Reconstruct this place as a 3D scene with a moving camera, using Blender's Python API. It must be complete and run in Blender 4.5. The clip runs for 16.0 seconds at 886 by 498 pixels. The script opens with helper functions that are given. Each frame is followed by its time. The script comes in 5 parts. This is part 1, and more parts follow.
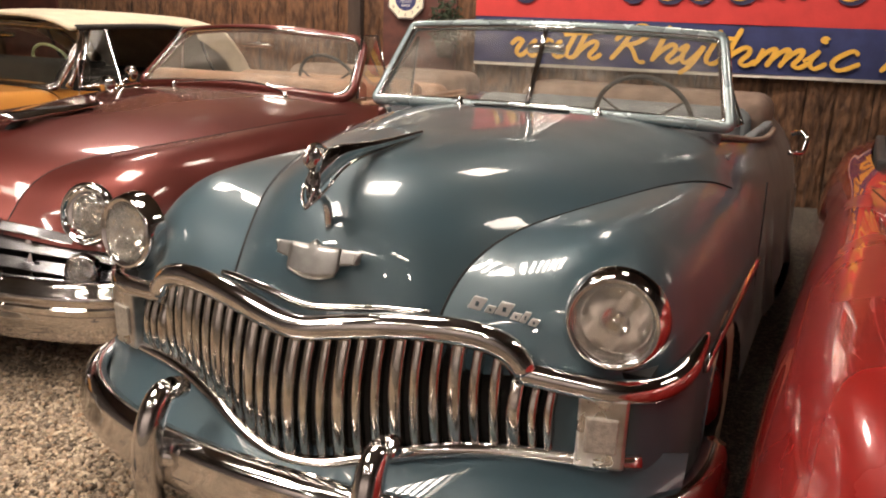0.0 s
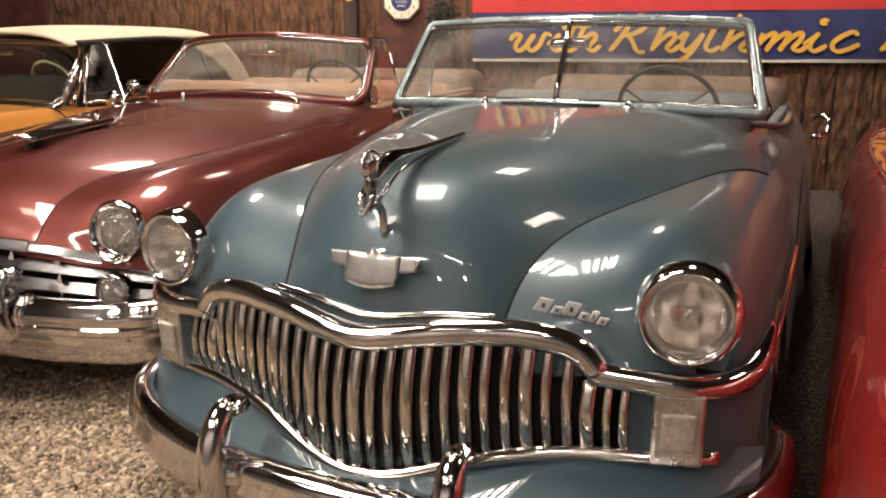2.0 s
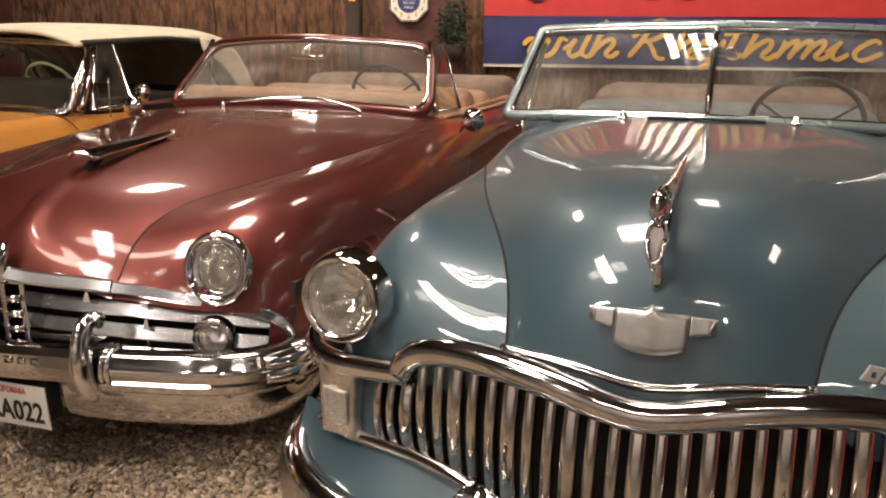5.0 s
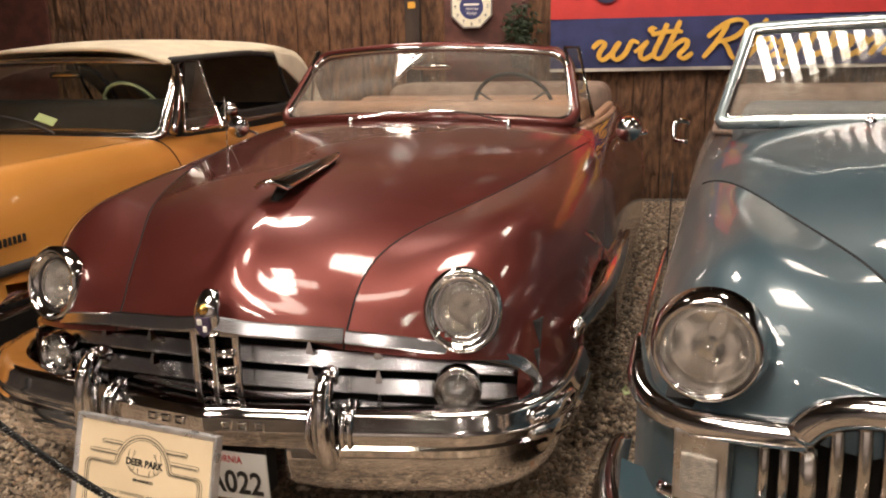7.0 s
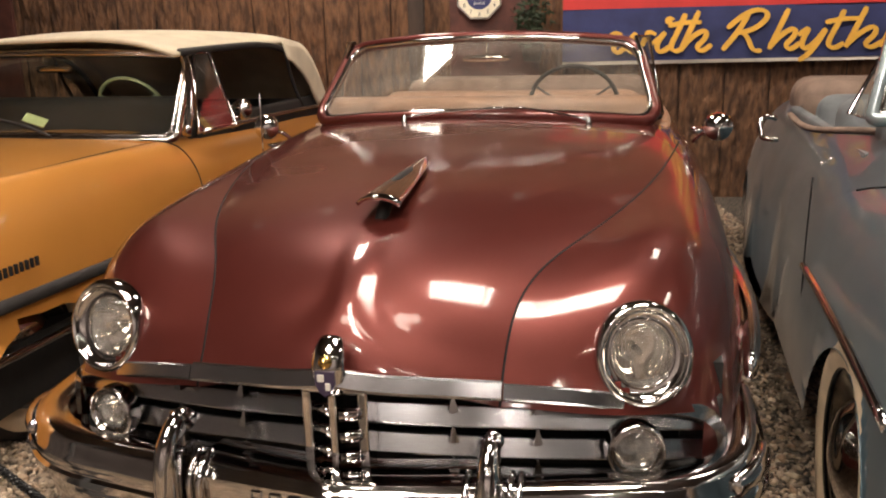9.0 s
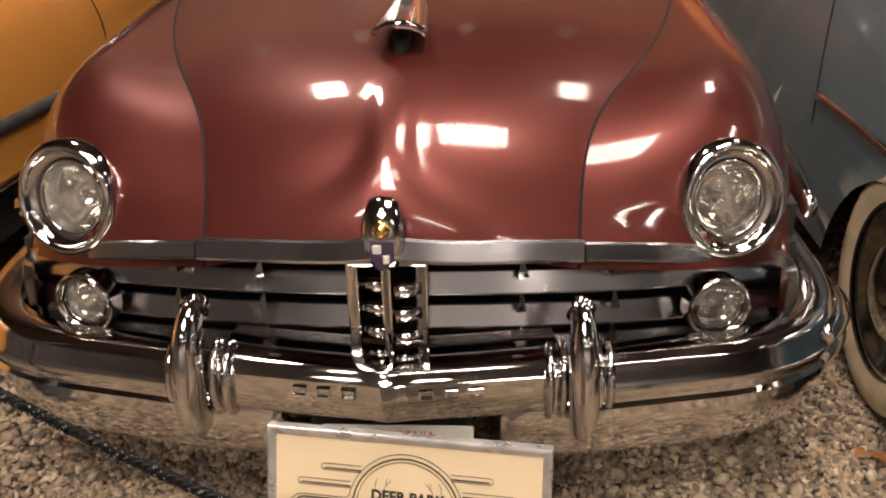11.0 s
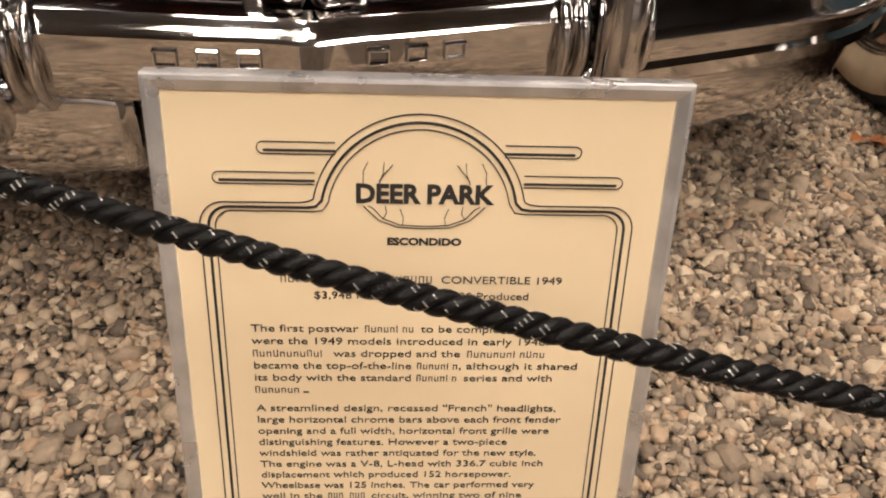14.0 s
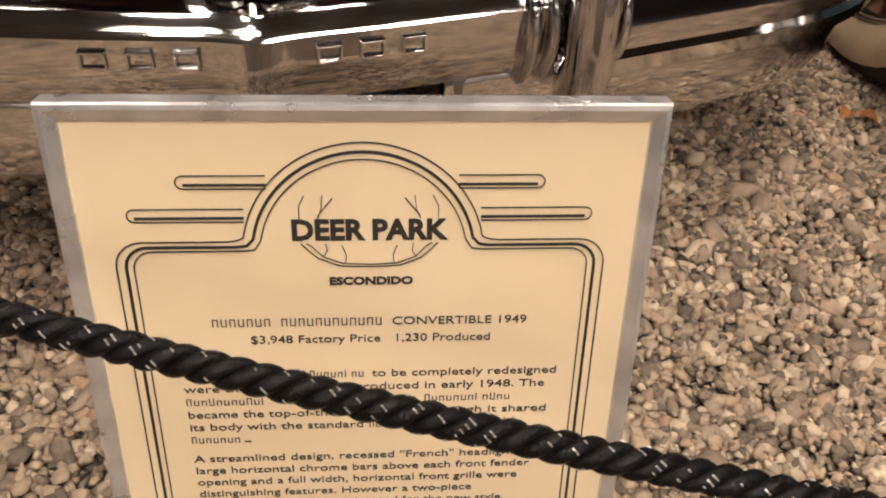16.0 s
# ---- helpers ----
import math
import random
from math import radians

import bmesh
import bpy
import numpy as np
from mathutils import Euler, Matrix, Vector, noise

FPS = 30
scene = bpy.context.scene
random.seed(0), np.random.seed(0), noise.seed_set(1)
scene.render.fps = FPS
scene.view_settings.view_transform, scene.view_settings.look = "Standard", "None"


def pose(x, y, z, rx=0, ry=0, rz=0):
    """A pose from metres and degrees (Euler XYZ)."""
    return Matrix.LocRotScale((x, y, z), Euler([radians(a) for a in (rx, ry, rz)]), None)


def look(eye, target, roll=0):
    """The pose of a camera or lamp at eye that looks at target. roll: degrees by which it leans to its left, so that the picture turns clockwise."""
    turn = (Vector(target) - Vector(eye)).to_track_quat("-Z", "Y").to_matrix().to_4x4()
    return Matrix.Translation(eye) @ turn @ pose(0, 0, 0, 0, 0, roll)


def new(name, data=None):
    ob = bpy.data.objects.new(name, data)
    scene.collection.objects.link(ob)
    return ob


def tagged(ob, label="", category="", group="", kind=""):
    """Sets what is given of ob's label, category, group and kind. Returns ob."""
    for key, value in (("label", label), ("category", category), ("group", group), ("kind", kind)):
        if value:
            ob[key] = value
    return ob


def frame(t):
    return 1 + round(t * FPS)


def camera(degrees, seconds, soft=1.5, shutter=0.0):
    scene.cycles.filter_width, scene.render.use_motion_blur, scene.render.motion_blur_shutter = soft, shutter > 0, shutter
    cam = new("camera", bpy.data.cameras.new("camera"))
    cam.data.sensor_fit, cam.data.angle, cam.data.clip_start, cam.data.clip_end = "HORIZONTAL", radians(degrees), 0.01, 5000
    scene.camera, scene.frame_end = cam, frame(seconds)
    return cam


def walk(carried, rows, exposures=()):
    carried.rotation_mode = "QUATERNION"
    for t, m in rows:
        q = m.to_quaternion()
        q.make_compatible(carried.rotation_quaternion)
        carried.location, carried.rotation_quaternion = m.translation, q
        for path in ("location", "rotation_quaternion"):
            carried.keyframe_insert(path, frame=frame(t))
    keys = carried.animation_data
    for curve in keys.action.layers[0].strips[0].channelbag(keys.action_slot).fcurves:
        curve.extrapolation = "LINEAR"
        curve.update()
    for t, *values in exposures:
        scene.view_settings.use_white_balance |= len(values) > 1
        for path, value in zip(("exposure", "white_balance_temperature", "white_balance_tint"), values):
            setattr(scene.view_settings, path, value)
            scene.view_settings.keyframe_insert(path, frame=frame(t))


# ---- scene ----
cam = camera(56.0, 16.0, 2.0)
PATH = [
    (0, (-1.136, 3.609, 1.508), (-1.622, 5.481, 1.002), 2.3),
    (0.5, (-1.152, 3.601, 1.509), (-1.639, 5.479, 1.022), 2.3),
    (1, (-1.163, 3.601, 1.507), (-1.651, 5.479, 1.023), 2.1),
    (1.5, (-1.201, 3.602, 1.503), (-1.684, 5.477, 1.004), 1.5),
    (2, (-1.318, 3.599, 1.509), (-1.781, 5.477, 1.0), -0.3),
    (2.5, (-1.505, 3.59, 1.513), (-1.919, 5.476, 0.992), -1.9),
    (3, (-1.624, 3.632, 1.507), (-1.956, 5.529, 0.968), -0.8),
    (3.5, (-1.746, 3.746, 1.493), (-2.008, 5.656, 0.961), 0.1),
    (4, (-1.883, 3.815, 1.516), (-2.171, 5.728, 1.007), 0.6),
    (4.2, (-1.935, 3.825, 1.516), (-2.233, 5.738, 1.014), 0.7),
    (6.3, (-2.69, 4.041, 1.52), (-2.991, 5.951, 1.011), 0.2),
    (6.5, (-2.802, 4.078, 1.511), (-3.085, 5.994, 1.012), 0.3),
    (7, (-3.057, 4.084, 1.511), (-3.314, 6.006, 1.025), -1.3),
    (7.5, (-3.254, 4.156, 1.497), (-3.503, 6.079, 1.007), -2.0),
    (8.2, (-3.439, 4.337, 1.49), (-3.656, 6.267, 1.012), -1.6),
    (10.3, (-3.893, 4.699, 1.469), (-3.869, 6.581, 0.792), -0.5),
    (10.5, (-3.915, 4.729, 1.455), (-3.867, 6.592, 0.729), -0.2),
    (11, (-4.053, 4.824, 1.402), (-3.882, 6.626, 0.551), -0.9),
    (11.5, (-4.159, 4.921, 1.355), (-3.873, 6.641, 0.377), -0.8),
    (12, (-4.151, 5.036, 1.269), (-3.825, 6.65, 0.135), 0.4),
    (12.5, (-4.173, 5.124, 1.158), (-3.778, 6.614, -0.116), 1.5),
    (13, (-4.188, 5.193, 1.076), (-3.711, 6.613, -0.249), 3.3),
    (13.5, (-4.2, 5.257, 0.989), (-3.69, 6.674, -0.327), 4.4),
    (14, (-4.195, 5.276, 0.958), (-3.659, 6.681, -0.361), 4.6),
    (14.5, (-4.18, 5.291, 0.965), (-3.628, 6.669, -0.375), 4.5),
    (15, (-4.157, 5.335, 0.969), (-3.606, 6.7, -0.386), 4.4),
    (15.5, (-4.142, 5.355, 0.961), (-3.598, 6.7, -0.416), 4.2),
    (16, (-4.137, 5.359, 0.955), (-3.591, 6.688, -0.436), 4.5),
]
walk(cam, [(t, look(eye, target, roll)) for t, eye, target, roll in PATH],
     exposures=[(0, 0.26), (3.5, 0.28), (4.2, 0.17), (6.3, -0.02), (8.2, -0.05), (10.3, 0.05), (11.5, -0.08), (13, -0.14), (15, -0.06), (16, -0.13)])

# ---------------------------------------------------------------- world and light
world = bpy.data.worlds.new("world")
scene.world = world
world.use_nodes = True
world.node_tree.nodes["Background"].inputs[0].default_value = (0.02, 0.018, 0.015, 1)
world.node_tree.nodes["Background"].inputs[1].default_value = 0.3
WARM = (1.0, 0.872, 0.768)


def lamp(name, at, target, sx, sy, power, colour=WARM, spread=180):
    d = bpy.data.lights.new(name, "AREA")
    d.shape, d.size, d.size_y, d.energy, d.color, d.spread = "RECTANGLE", sx, sy, power, colour, radians(spread)
    ob = new(name, d)
    ob.matrix_world = look(at, target)
    return ob


# ---------------------------------------------------------------- materials
def mat(name, colour, rough=0.5, metal=0.0, coat=0.0, vary=0.0, scale=8.0, bump=0.0, bscale=60.0, colour2=None, stretch=(1, 1, 1), island=0.0, rvary=0.0, coords="Object", detail=4):
    m = bpy.data.materials.new(name)
    m.use_nodes = True
    n, l = m.node_tree.nodes, m.node_tree.links
    b = n["Principled BSDF"]
    b.inputs["Base Color"].default_value = (*colour, 1)
    b.inputs["Roughness"].default_value, b.inputs["Metallic"].default_value = rough, metal
    b.inputs["Coat Weight"].default_value, b.inputs["Coat Roughness"].default_value = coat, 0.03
    tc, mp = n.new("ShaderNodeTexCoord"), n.new("ShaderNodeMapping")
    mp.inputs["Scale"].default_value = stretch
    l.new(tc.outputs[coords], mp.inputs[0])
    if vary or colour2:
        t, r = n.new("ShaderNodeTexNoise"), n.new("ShaderNodeMix")
        t.inputs["Scale"].default_value, t.inputs["Detail"].default_value = scale, detail
        l.new(mp.outputs[0], t.inputs["Vector"])
        r.data_type = "RGBA"
        c2 = colour2 or tuple(c * (1 - vary) for c in colour)
        r.inputs[6].default_value, r.inputs[7].default_value = (*colour, 1), (*c2, 1)
        st = n.new("ShaderNodeMapRange")
        st.inputs[1].default_value, st.inputs[2].default_value = 0.35, 0.65
        l.new(t.outputs[0], st.inputs[0])
        l.new(st.outputs[0], r.inputs[0])
        out = r.outputs[2]
        if island:
            g, h = n.new("ShaderNodeNewGeometry"), n.new("ShaderNodeHueSaturation")
            mr = n.new("ShaderNodeMapRange")
            mr.inputs[3].default_value, mr.inputs[4].default_value = 1 - island, 1 + island
            l.new(g.outputs["Random Per Island"], mr.inputs[0])
            l.new(mr.outputs[0], h.inputs["Value"])
            l.new(out, h.inputs["Color"])
            out = h.outputs[0]
        l.new(out, b.inputs["Base Color"])
    if rvary:
        t2, mr2 = n.new("ShaderNodeTexNoise"), n.new("ShaderNodeMapRange")
        t2.inputs["Scale"].default_value, t2.inputs["Detail"].default_value = scale * 0.7, 6
        l.new(mp.outputs[0], t2.inputs["Vector"])
        mr2.inputs[1].default_value, mr2.inputs[2].default_value = 0.35, 0.7
        mr2.inputs[3].default_value, mr2.inputs[4].default_value = rough, rough + rvary
        l.new(t2.outputs[0], mr2.inputs[0])
        l.new(mr2.outputs[0], b.inputs["Roughness"])
    if bump:
        t3, bp = n.new("ShaderNodeTexNoise"), n.new("ShaderNodeBump")
        t3.inputs["Scale"].default_value, t3.inputs["Detail"].default_value = bscale, 5
        bp.inputs["Strength"].default_value, bp.inputs["Distance"].default_value = bump, 0.02
        l.new(mp.outputs[0], t3.inputs["Vector"])
        l.new(t3.outputs[0], bp.inputs["Height"])
        l.new(bp.outputs[0], b.inputs["Normal"])
    return m


def glass_mat(name, tint, gloss=1.0, dust=0.0, least=0.0):
    m = bpy.data.materials.new(name)
    m.use_nodes = True
    n, l = m.node_tree.nodes, m.node_tree.links
    n.clear()
    o, mix, tr, gl, fr = (n.new("ShaderNode" + k) for k in ("OutputMaterial", "MixShader", "BsdfTransparent", "BsdfGlossy", "Fresnel"))
    tr.inputs[0].default_value, gl.inputs["Roughness"].default_value = (*tint, 1), 0.01
    fr.inputs[0].default_value = 1.5
    mul = n.new("ShaderNodeMath")
    mul.operation, mul.inputs[1].default_value = "MULTIPLY", 1.7 * gloss
    l.new(fr.outputs[0], mul.inputs[0])
    l.new(mul.outputs[0], mix.inputs[0])
    l.new(tr.outputs[0], mix.inputs[1])
    l.new(gl.outputs[0], mix.inputs[2])
    last = mix.outputs[0]
    if dust:
        df, m2 = n.new("ShaderNodeBsdfDiffuse"), n.new("ShaderNodeMixShader")
        df.inputs[0].default_value = (0.6, 0.55, 0.48, 1)
        t, mr = n.new("ShaderNodeTexNoise"), n.new("ShaderNodeMapRange")
        t.inputs["Scale"].default_value = 3.0
        mr.inputs[1].default_value, mr.inputs[2].default_value, mr.inputs[3].default_value, mr.inputs[4].default_value = 0.35, 0.75, least, dust
        l.new(t.outputs[0], mr.inputs[0])
        l.new(mr.outputs[0], m2.inputs[0])
        l.new(last, m2.inputs[1])
        l.new(df.outputs[0], m2.inputs[2])
        last = m2.outputs[0]
    l.new(last, o.inputs[0])
    return m


def glow(name, colour, strength):
    m = bpy.data.materials.new(name)
    m.use_nodes = True
    b = m.node_tree.nodes["Principled BSDF"]
    b.inputs["Base Color"].default_value = (0.8, 0.8, 0.8, 1)
    b.inputs["Emission Color"].default_value, b.inputs["Emission Strength"].default_value = (*colour, 1), strength
    return m


BLUE = mat("blue_paint", (0.032, 0.068, 0.088), 0.36, 0.15, 1.0, scale=3, rvary=0.14, colour2=(0.041, 0.071, 0.085))
MAROON = mat("maroon_paint", (0.124, 0.0225, 0.0165), 0.40, 0.60, 1.0, scale=2.5, rvary=0.08, colour2=(0.108, 0.020, 0.0150))
YELLOW = mat("amber_paint", (0.62, 0.27, 0.055), 0.32, 0.1, 0.9, scale=2.0, rvary=0.08, colour2=(0.58, 0.25, 0.05))
RED = mat("red_paint", (0.28, 0.016, 0.013), 0.22, 0.15, 1.0, scale=3, rvary=0.1, colour2=(0.24, 0.015, 0.012))
CHROME = mat("chrome", (0.74, 0.72, 0.71), 0.045, 1.0, scale=14, rvary=0.07, colour2=(0.62, 0.60, 0.59))
CHROME_WORN = mat("worn_chrome", (0.72, 0.70, 0.67), 0.10, 1.0, scale=30, rvary=0.12, colour2=(0.54, 0.50, 0.45), bump=0.012, bscale=120)
BLADE = mat("polished_alloy", (0.58, 0.58, 0.60), 0.18, 1.0, scale=6, rvary=0.06, colour2=(0.52, 0.52, 0.54))
ALLOY = mat("satin_alloy", (0.66, 0.65, 0.63), 0.36, 0.7, scale=20, rvary=0.1, colour2=(0.56, 0.55, 0.53))
POT_METAL = mat("dull_pot_metal", (0.36, 0.35, 0.335), 0.30, 0.9, scale=25, rvary=0.12, colour2=(0.28, 0.27, 0.26))
PALE_FRAME = mat("pale_grey_frame", (0.36, 0.42, 0.43), 0.22, 0.55, 0.8, scale=9, rvary=0.12, colour2=(0.28, 0.34, 0.35))
STEEL = mat("brushed_metal", (0.74, 0.72, 0.69), 0.24, 1.0, scale=20, rvary=0.15, colour2=(0.5, 0.48, 0.46))
REFLECTOR = mat("silvered_bowl", (0.93, 0.91, 0.88), 0.06, 1.0, scale=20, rvary=0.05, colour2=(0.84, 0.81, 0.77))
BLUE.node_tree.nodes["Principled BSDF"].inputs["Sheen Weight"].default_value = 0.11
BLUE.node_tree.nodes["Principled BSDF"].inputs["Sheen Roughness"].default_value = 0.45
BLUE.node_tree.nodes["Principled BSDF"].inputs["Sheen Tint"].default_value = (1.0, 0.86, 0.76, 1)
BLUE.node_tree.nodes["Principled BSDF"].inputs["Coat Weight"].default_value = 0.75
MAROON.node_tree.nodes["Principled BSDF"].inputs["Coat Roughness"].default_value = 0.075
BLACK = mat("black_parts_and_shade", (0.012, 0.011, 0.010), 0.7, vary=0.4, scale=20)
SEAM = mat("seam_shadow", (0.006, 0.005, 0.005), 0.9)
RUBBER = mat("tyre_rubber", (0.02, 0.019, 0.018), 0.75, vary=0.4, scale=30, bump=0.1)
WHITEWALL = mat("aged_whitewall", (0.60, 0.47, 0.32), 0.6, vary=0.25, scale=12, bump=0.05)
GLASS = glass_mat("windshield_glass", (0.80, 0.80, 0.76), 1.0, 0.24, 0.06)
LENS = glass_mat("lens_glass", (0.97, 0.95, 0.92), 0.9)
CLEAN_GLASS = glass_mat("clean_windshield_glass", (0.72, 0.78, 0.70), 0.8, 0.03)


def fluted(m, pitch=0.0075):
    """Upright prisms pressed into a lens: bands that scatter more and less light."""
    n, l = m.node_tree.nodes, m.node_tree.links
    out = n["Material Output"] if "Material Output" in n else next(k for k in n if k.type == "OUTPUT_MATERIAL")
    old = out.inputs[0].links[0].from_socket
    tc, wv, mr = n.new("ShaderNodeTexCoord"), n.new("ShaderNodeTexWave"), n.new("ShaderNodeMapRange")
    wv.inputs["Scale"].default_value, wv.inputs["Distortion"].default_value = 0.314 / pitch, 0.0
    mr.inputs[3].default_value, mr.inputs[4].default_value = 0.03, 0.17
    df, tl, half, mx = n.new("ShaderNodeBsdfDiffuse"), n.new("ShaderNodeBsdfTranslucent"), n.new("ShaderNodeMixShader"), n.new("ShaderNodeMixShader")
    df.inputs[0].default_value = tl.inputs[0].default_value = (0.72, 0.70, 0.66, 1)
    half.inputs[0].default_value = 0.4
    l.new(tc.outputs["Object"], wv.inputs["Vector"])
    l.new(wv.outputs["Fac"], mr.inputs[0])
    l.new(mr.outputs[0], mx.inputs[0])
    l.new(df.outputs[0], half.inputs[1])
    l.new(tl.outputs[0], half.inputs[2])
    l.new(old, mx.inputs[1])
    l.new(half.outputs[0], mx.inputs[2])
    l.new(mx.outputs[0], out.inputs[0])
    return m


fluted(LENS)
SIDE_GLASS = glass_mat("side_glass", (0.70, 0.70, 0.66), 0.12, 0.10)
SEAT_GREY = mat("grey_upholstery", (0.20, 0.215, 0.225), 0.7, vary=0.25, scale=10, bump=0.15)
SEAT_TAN = mat("tan_leather", (0.46, 0.27, 0.17), 0.55, vary=0.25, scale=10, bump=0.1)
CANVAS = mat("cream_canvas", (0.72, 0.62, 0.46), 0.85, vary=0.15, scale=6, bump=0.2, bscale=300)
BOOT = mat("tan_canvas_boot", (0.30, 0.21, 0.16), 0.85, vary=0.3, scale=10, bump=0.3, bscale=90)
DARK_IN = mat("dark_upholstery", (0.035, 0.032, 0.03), 0.7, vary=0.3, scale=10)
MINT = mat("pale_green_plastic", (0.50, 0.58, 0.36), 0.35, vary=0.1)
def stone_mat():
    m = mat("gravel_stone", (0.42, 0.34, 0.27), 0.8, scale=70, colour2=(0.3, 0.26, 0.22), bump=0.3, bscale=160)
    n, l = m.node_tree.nodes, m.node_tree.links
    g, r, mx = n.new("ShaderNodeNewGeometry"), n.new("ShaderNodeValToRGB"), n.new("ShaderNodeMix")
    e = r.color_ramp.elements
    e[0].color, e[1].color = (0.13, 0.11, 0.09, 1), (0.64, 0.56, 0.44, 1)
    for p, c in ((0.18, (0.21, 0.175, 0.14, 1)), (0.38, (0.33, 0.27, 0.205, 1)), (0.55, (0.37, 0.315, 0.25, 1)), (0.70, (0.48, 0.395, 0.295, 1)), (0.80, (0.40, 0.285, 0.195, 1)), (0.86, (0.50, 0.43, 0.34, 1))):
        e.new(p).color = c
    l.new(g.outputs["Random Per Island"], r.inputs[0])
    b = n["Principled BSDF"]
    old = b.inputs["Base Color"].links[0].from_socket
    mx.data_type, mx.blend_type, mx.inputs[0].default_value = "RGBA", "MULTIPLY", 0.55
    sc = n.new("ShaderNodeVectorMath")
    sc.operation, sc.inputs[3].default_value = "SCALE", 2.25
    l.new(old, sc.inputs[0])
    l.new(r.outputs[0], mx.inputs[6])
    l.new(sc.outputs[0], mx.inputs[7])
    l.new(mx.outputs[2], b.inputs["Base Color"])
    return m


STONE = stone_mat()
def ground_mat():
    """Small stones pressed together, seen where no loose stone lies."""
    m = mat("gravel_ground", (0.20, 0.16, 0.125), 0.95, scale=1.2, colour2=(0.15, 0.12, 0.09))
    n, l = m.node_tree.nodes, m.node_tree.links
    tc, vo, ed, rp_, mx, mr, m2, bp = (n.new("ShaderNode" + k) for k in ("TexCoord", "TexVoronoi", "TexVoronoi", "ValToRGB", "Mix", "MapRange", "Mix", "Bump"))
    ed.feature = "DISTANCE_TO_EDGE"
    for v in (vo, ed):
        v.inputs["Scale"].default_value = 62
        l.new(tc.outputs["Object"], v.inputs["Vector"])
    # Toned below the loose stones, so the space between them looks shaded.
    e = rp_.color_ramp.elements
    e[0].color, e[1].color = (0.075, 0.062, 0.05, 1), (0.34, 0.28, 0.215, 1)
    sep = n.new("ShaderNodeSeparateColor")
    l.new(vo.outputs["Color"], sep.inputs[0])
    l.new(sep.outputs[0], rp_.inputs[0])
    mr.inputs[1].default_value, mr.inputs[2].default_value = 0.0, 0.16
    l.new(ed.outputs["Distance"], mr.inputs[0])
    b = n["Principled BSDF"]
    base = b.inputs["Base Color"].links[0].from_socket
    mx.data_type = m2.data_type = "RGBA"
    mx.inputs[0].default_value = 0.75
    l.new(base, mx.inputs[6])
    l.new(rp_.outputs[0], mx.inputs[7])
    # Near-black cell edges paint the shade in the gaps between stones.
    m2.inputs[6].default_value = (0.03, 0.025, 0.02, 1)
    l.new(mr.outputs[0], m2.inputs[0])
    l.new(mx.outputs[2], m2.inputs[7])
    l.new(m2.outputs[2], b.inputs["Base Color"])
    bp.inputs["Strength"].default_value, bp.inputs["Distance"].default_value = 1.0, 0.012
    l.new(mr.outputs[0], bp.inputs["Height"])
    l.new(bp.outputs[0], b.inputs["Normal"])
    return m


GROUND = ground_mat()
BARK = mat("rough_bark_board", (0.165, 0.080, 0.038), 0.9, scale=22, colour2=(0.055, 0.026, 0.013), bump=1.0, bscale=48, stretch=(1, 1, 0.30), detail=9)
BEAM = mat("dark_beam", (0.05, 0.03, 0.02), 0.8, vary=0.5, scale=12, stretch=(1, 1, 0.2), bump=0.3)
PLASTER = mat("brown_wall", (0.25, 0.22, 0.21), 0.9, vary=0.4, scale=3, bump=0.2)
CEIL = mat("ceiling_boards", (0.15, 0.125, 0.10), 0.9, vary=0.4, scale=4, bump=0.2)
CLOTH_RED = mat("red_banner_cloth", (0.52, 0.035, 0.03), 0.75, vary=0.15, scale=5, bump=0.1, bscale=40)
CLOTH_BLUE = mat("blue_banner_cloth", (0.030, 0.038, 0.125), 0.75, vary=0.3, scale=5, bump=0.1, bscale=40)
CLOTH_NAVY = mat("navy_letter", (0.02, 0.015, 0.05), 0.75)
CLOTH_GOLD = mat("gold_letter", (0.78, 0.43, 0.06), 0.7, vary=0.15, scale=8)
CLOTH_WHITE = mat("white_hem", (0.62, 0.56, 0.48), 0.8, vary=0.2)
PAPER = mat("cream_card", (0.78, 0.63, 0.42), 0.5, vary=0.06, scale=6, colour2=(0.75, 0.60, 0.39))
INK = mat("black_ink", (0.02, 0.017, 0.014), 0.6)
ROPE = mat("black_rope", (0.006, 0.0055, 0.0055), 0.26, vary=0.5, scale=60, bump=0.22, bscale=600, rvary=0.25)
ROPE.node_tree.nodes["Principled BSDF"].inputs["Specular IOR Level"].default_value = 0.16
PLATE = mat("white_plate", (0.75, 0.74, 0.70), 0.4, vary=0.08)
LEAF = mat("dark_leaf", (0.03, 0.05, 0.02), 0.6, vary=0.5, scale=10)
CLOCK_FACE = mat("cream_dial", (0.74, 0.68, 0.52), 0.4)
CLOCK_BLUE = mat("navy_dial", (0.03, 0.035, 0.12), 0.4)
PAPER_GREEN = mat("pale_note", (0.62, 0.72, 0.35), 0.7)
BROWN_LENS = mat("frosted_lamp", (0.55, 0.50, 0.43), 0.35, 0.4, vary=0.3, scale=60, bump=0.4, bscale=200)
GOLD = mat("gilt", (0.75, 0.50, 0.16), 0.25, 1.0)
WHITE = mat("white_enamel", (0.75, 0.72, 0.66), 0.3)
NAVY = mat("navy_enamel", (0.05, 0.035, 0.07), 0.3)
TROFFER = mat("white_fixture", (0.7, 0.68, 0.62), 0.4)
SLAT = mat("dark_louvre", (0.12, 0.11, 0.10), 0.6)
TUBE = glow("warm_tube_glow", (1.0, 0.88, 0.74), 14.0)
BULB = glow("warm_bulb_glow", (1.0, 0.80, 0.55), 26.0)


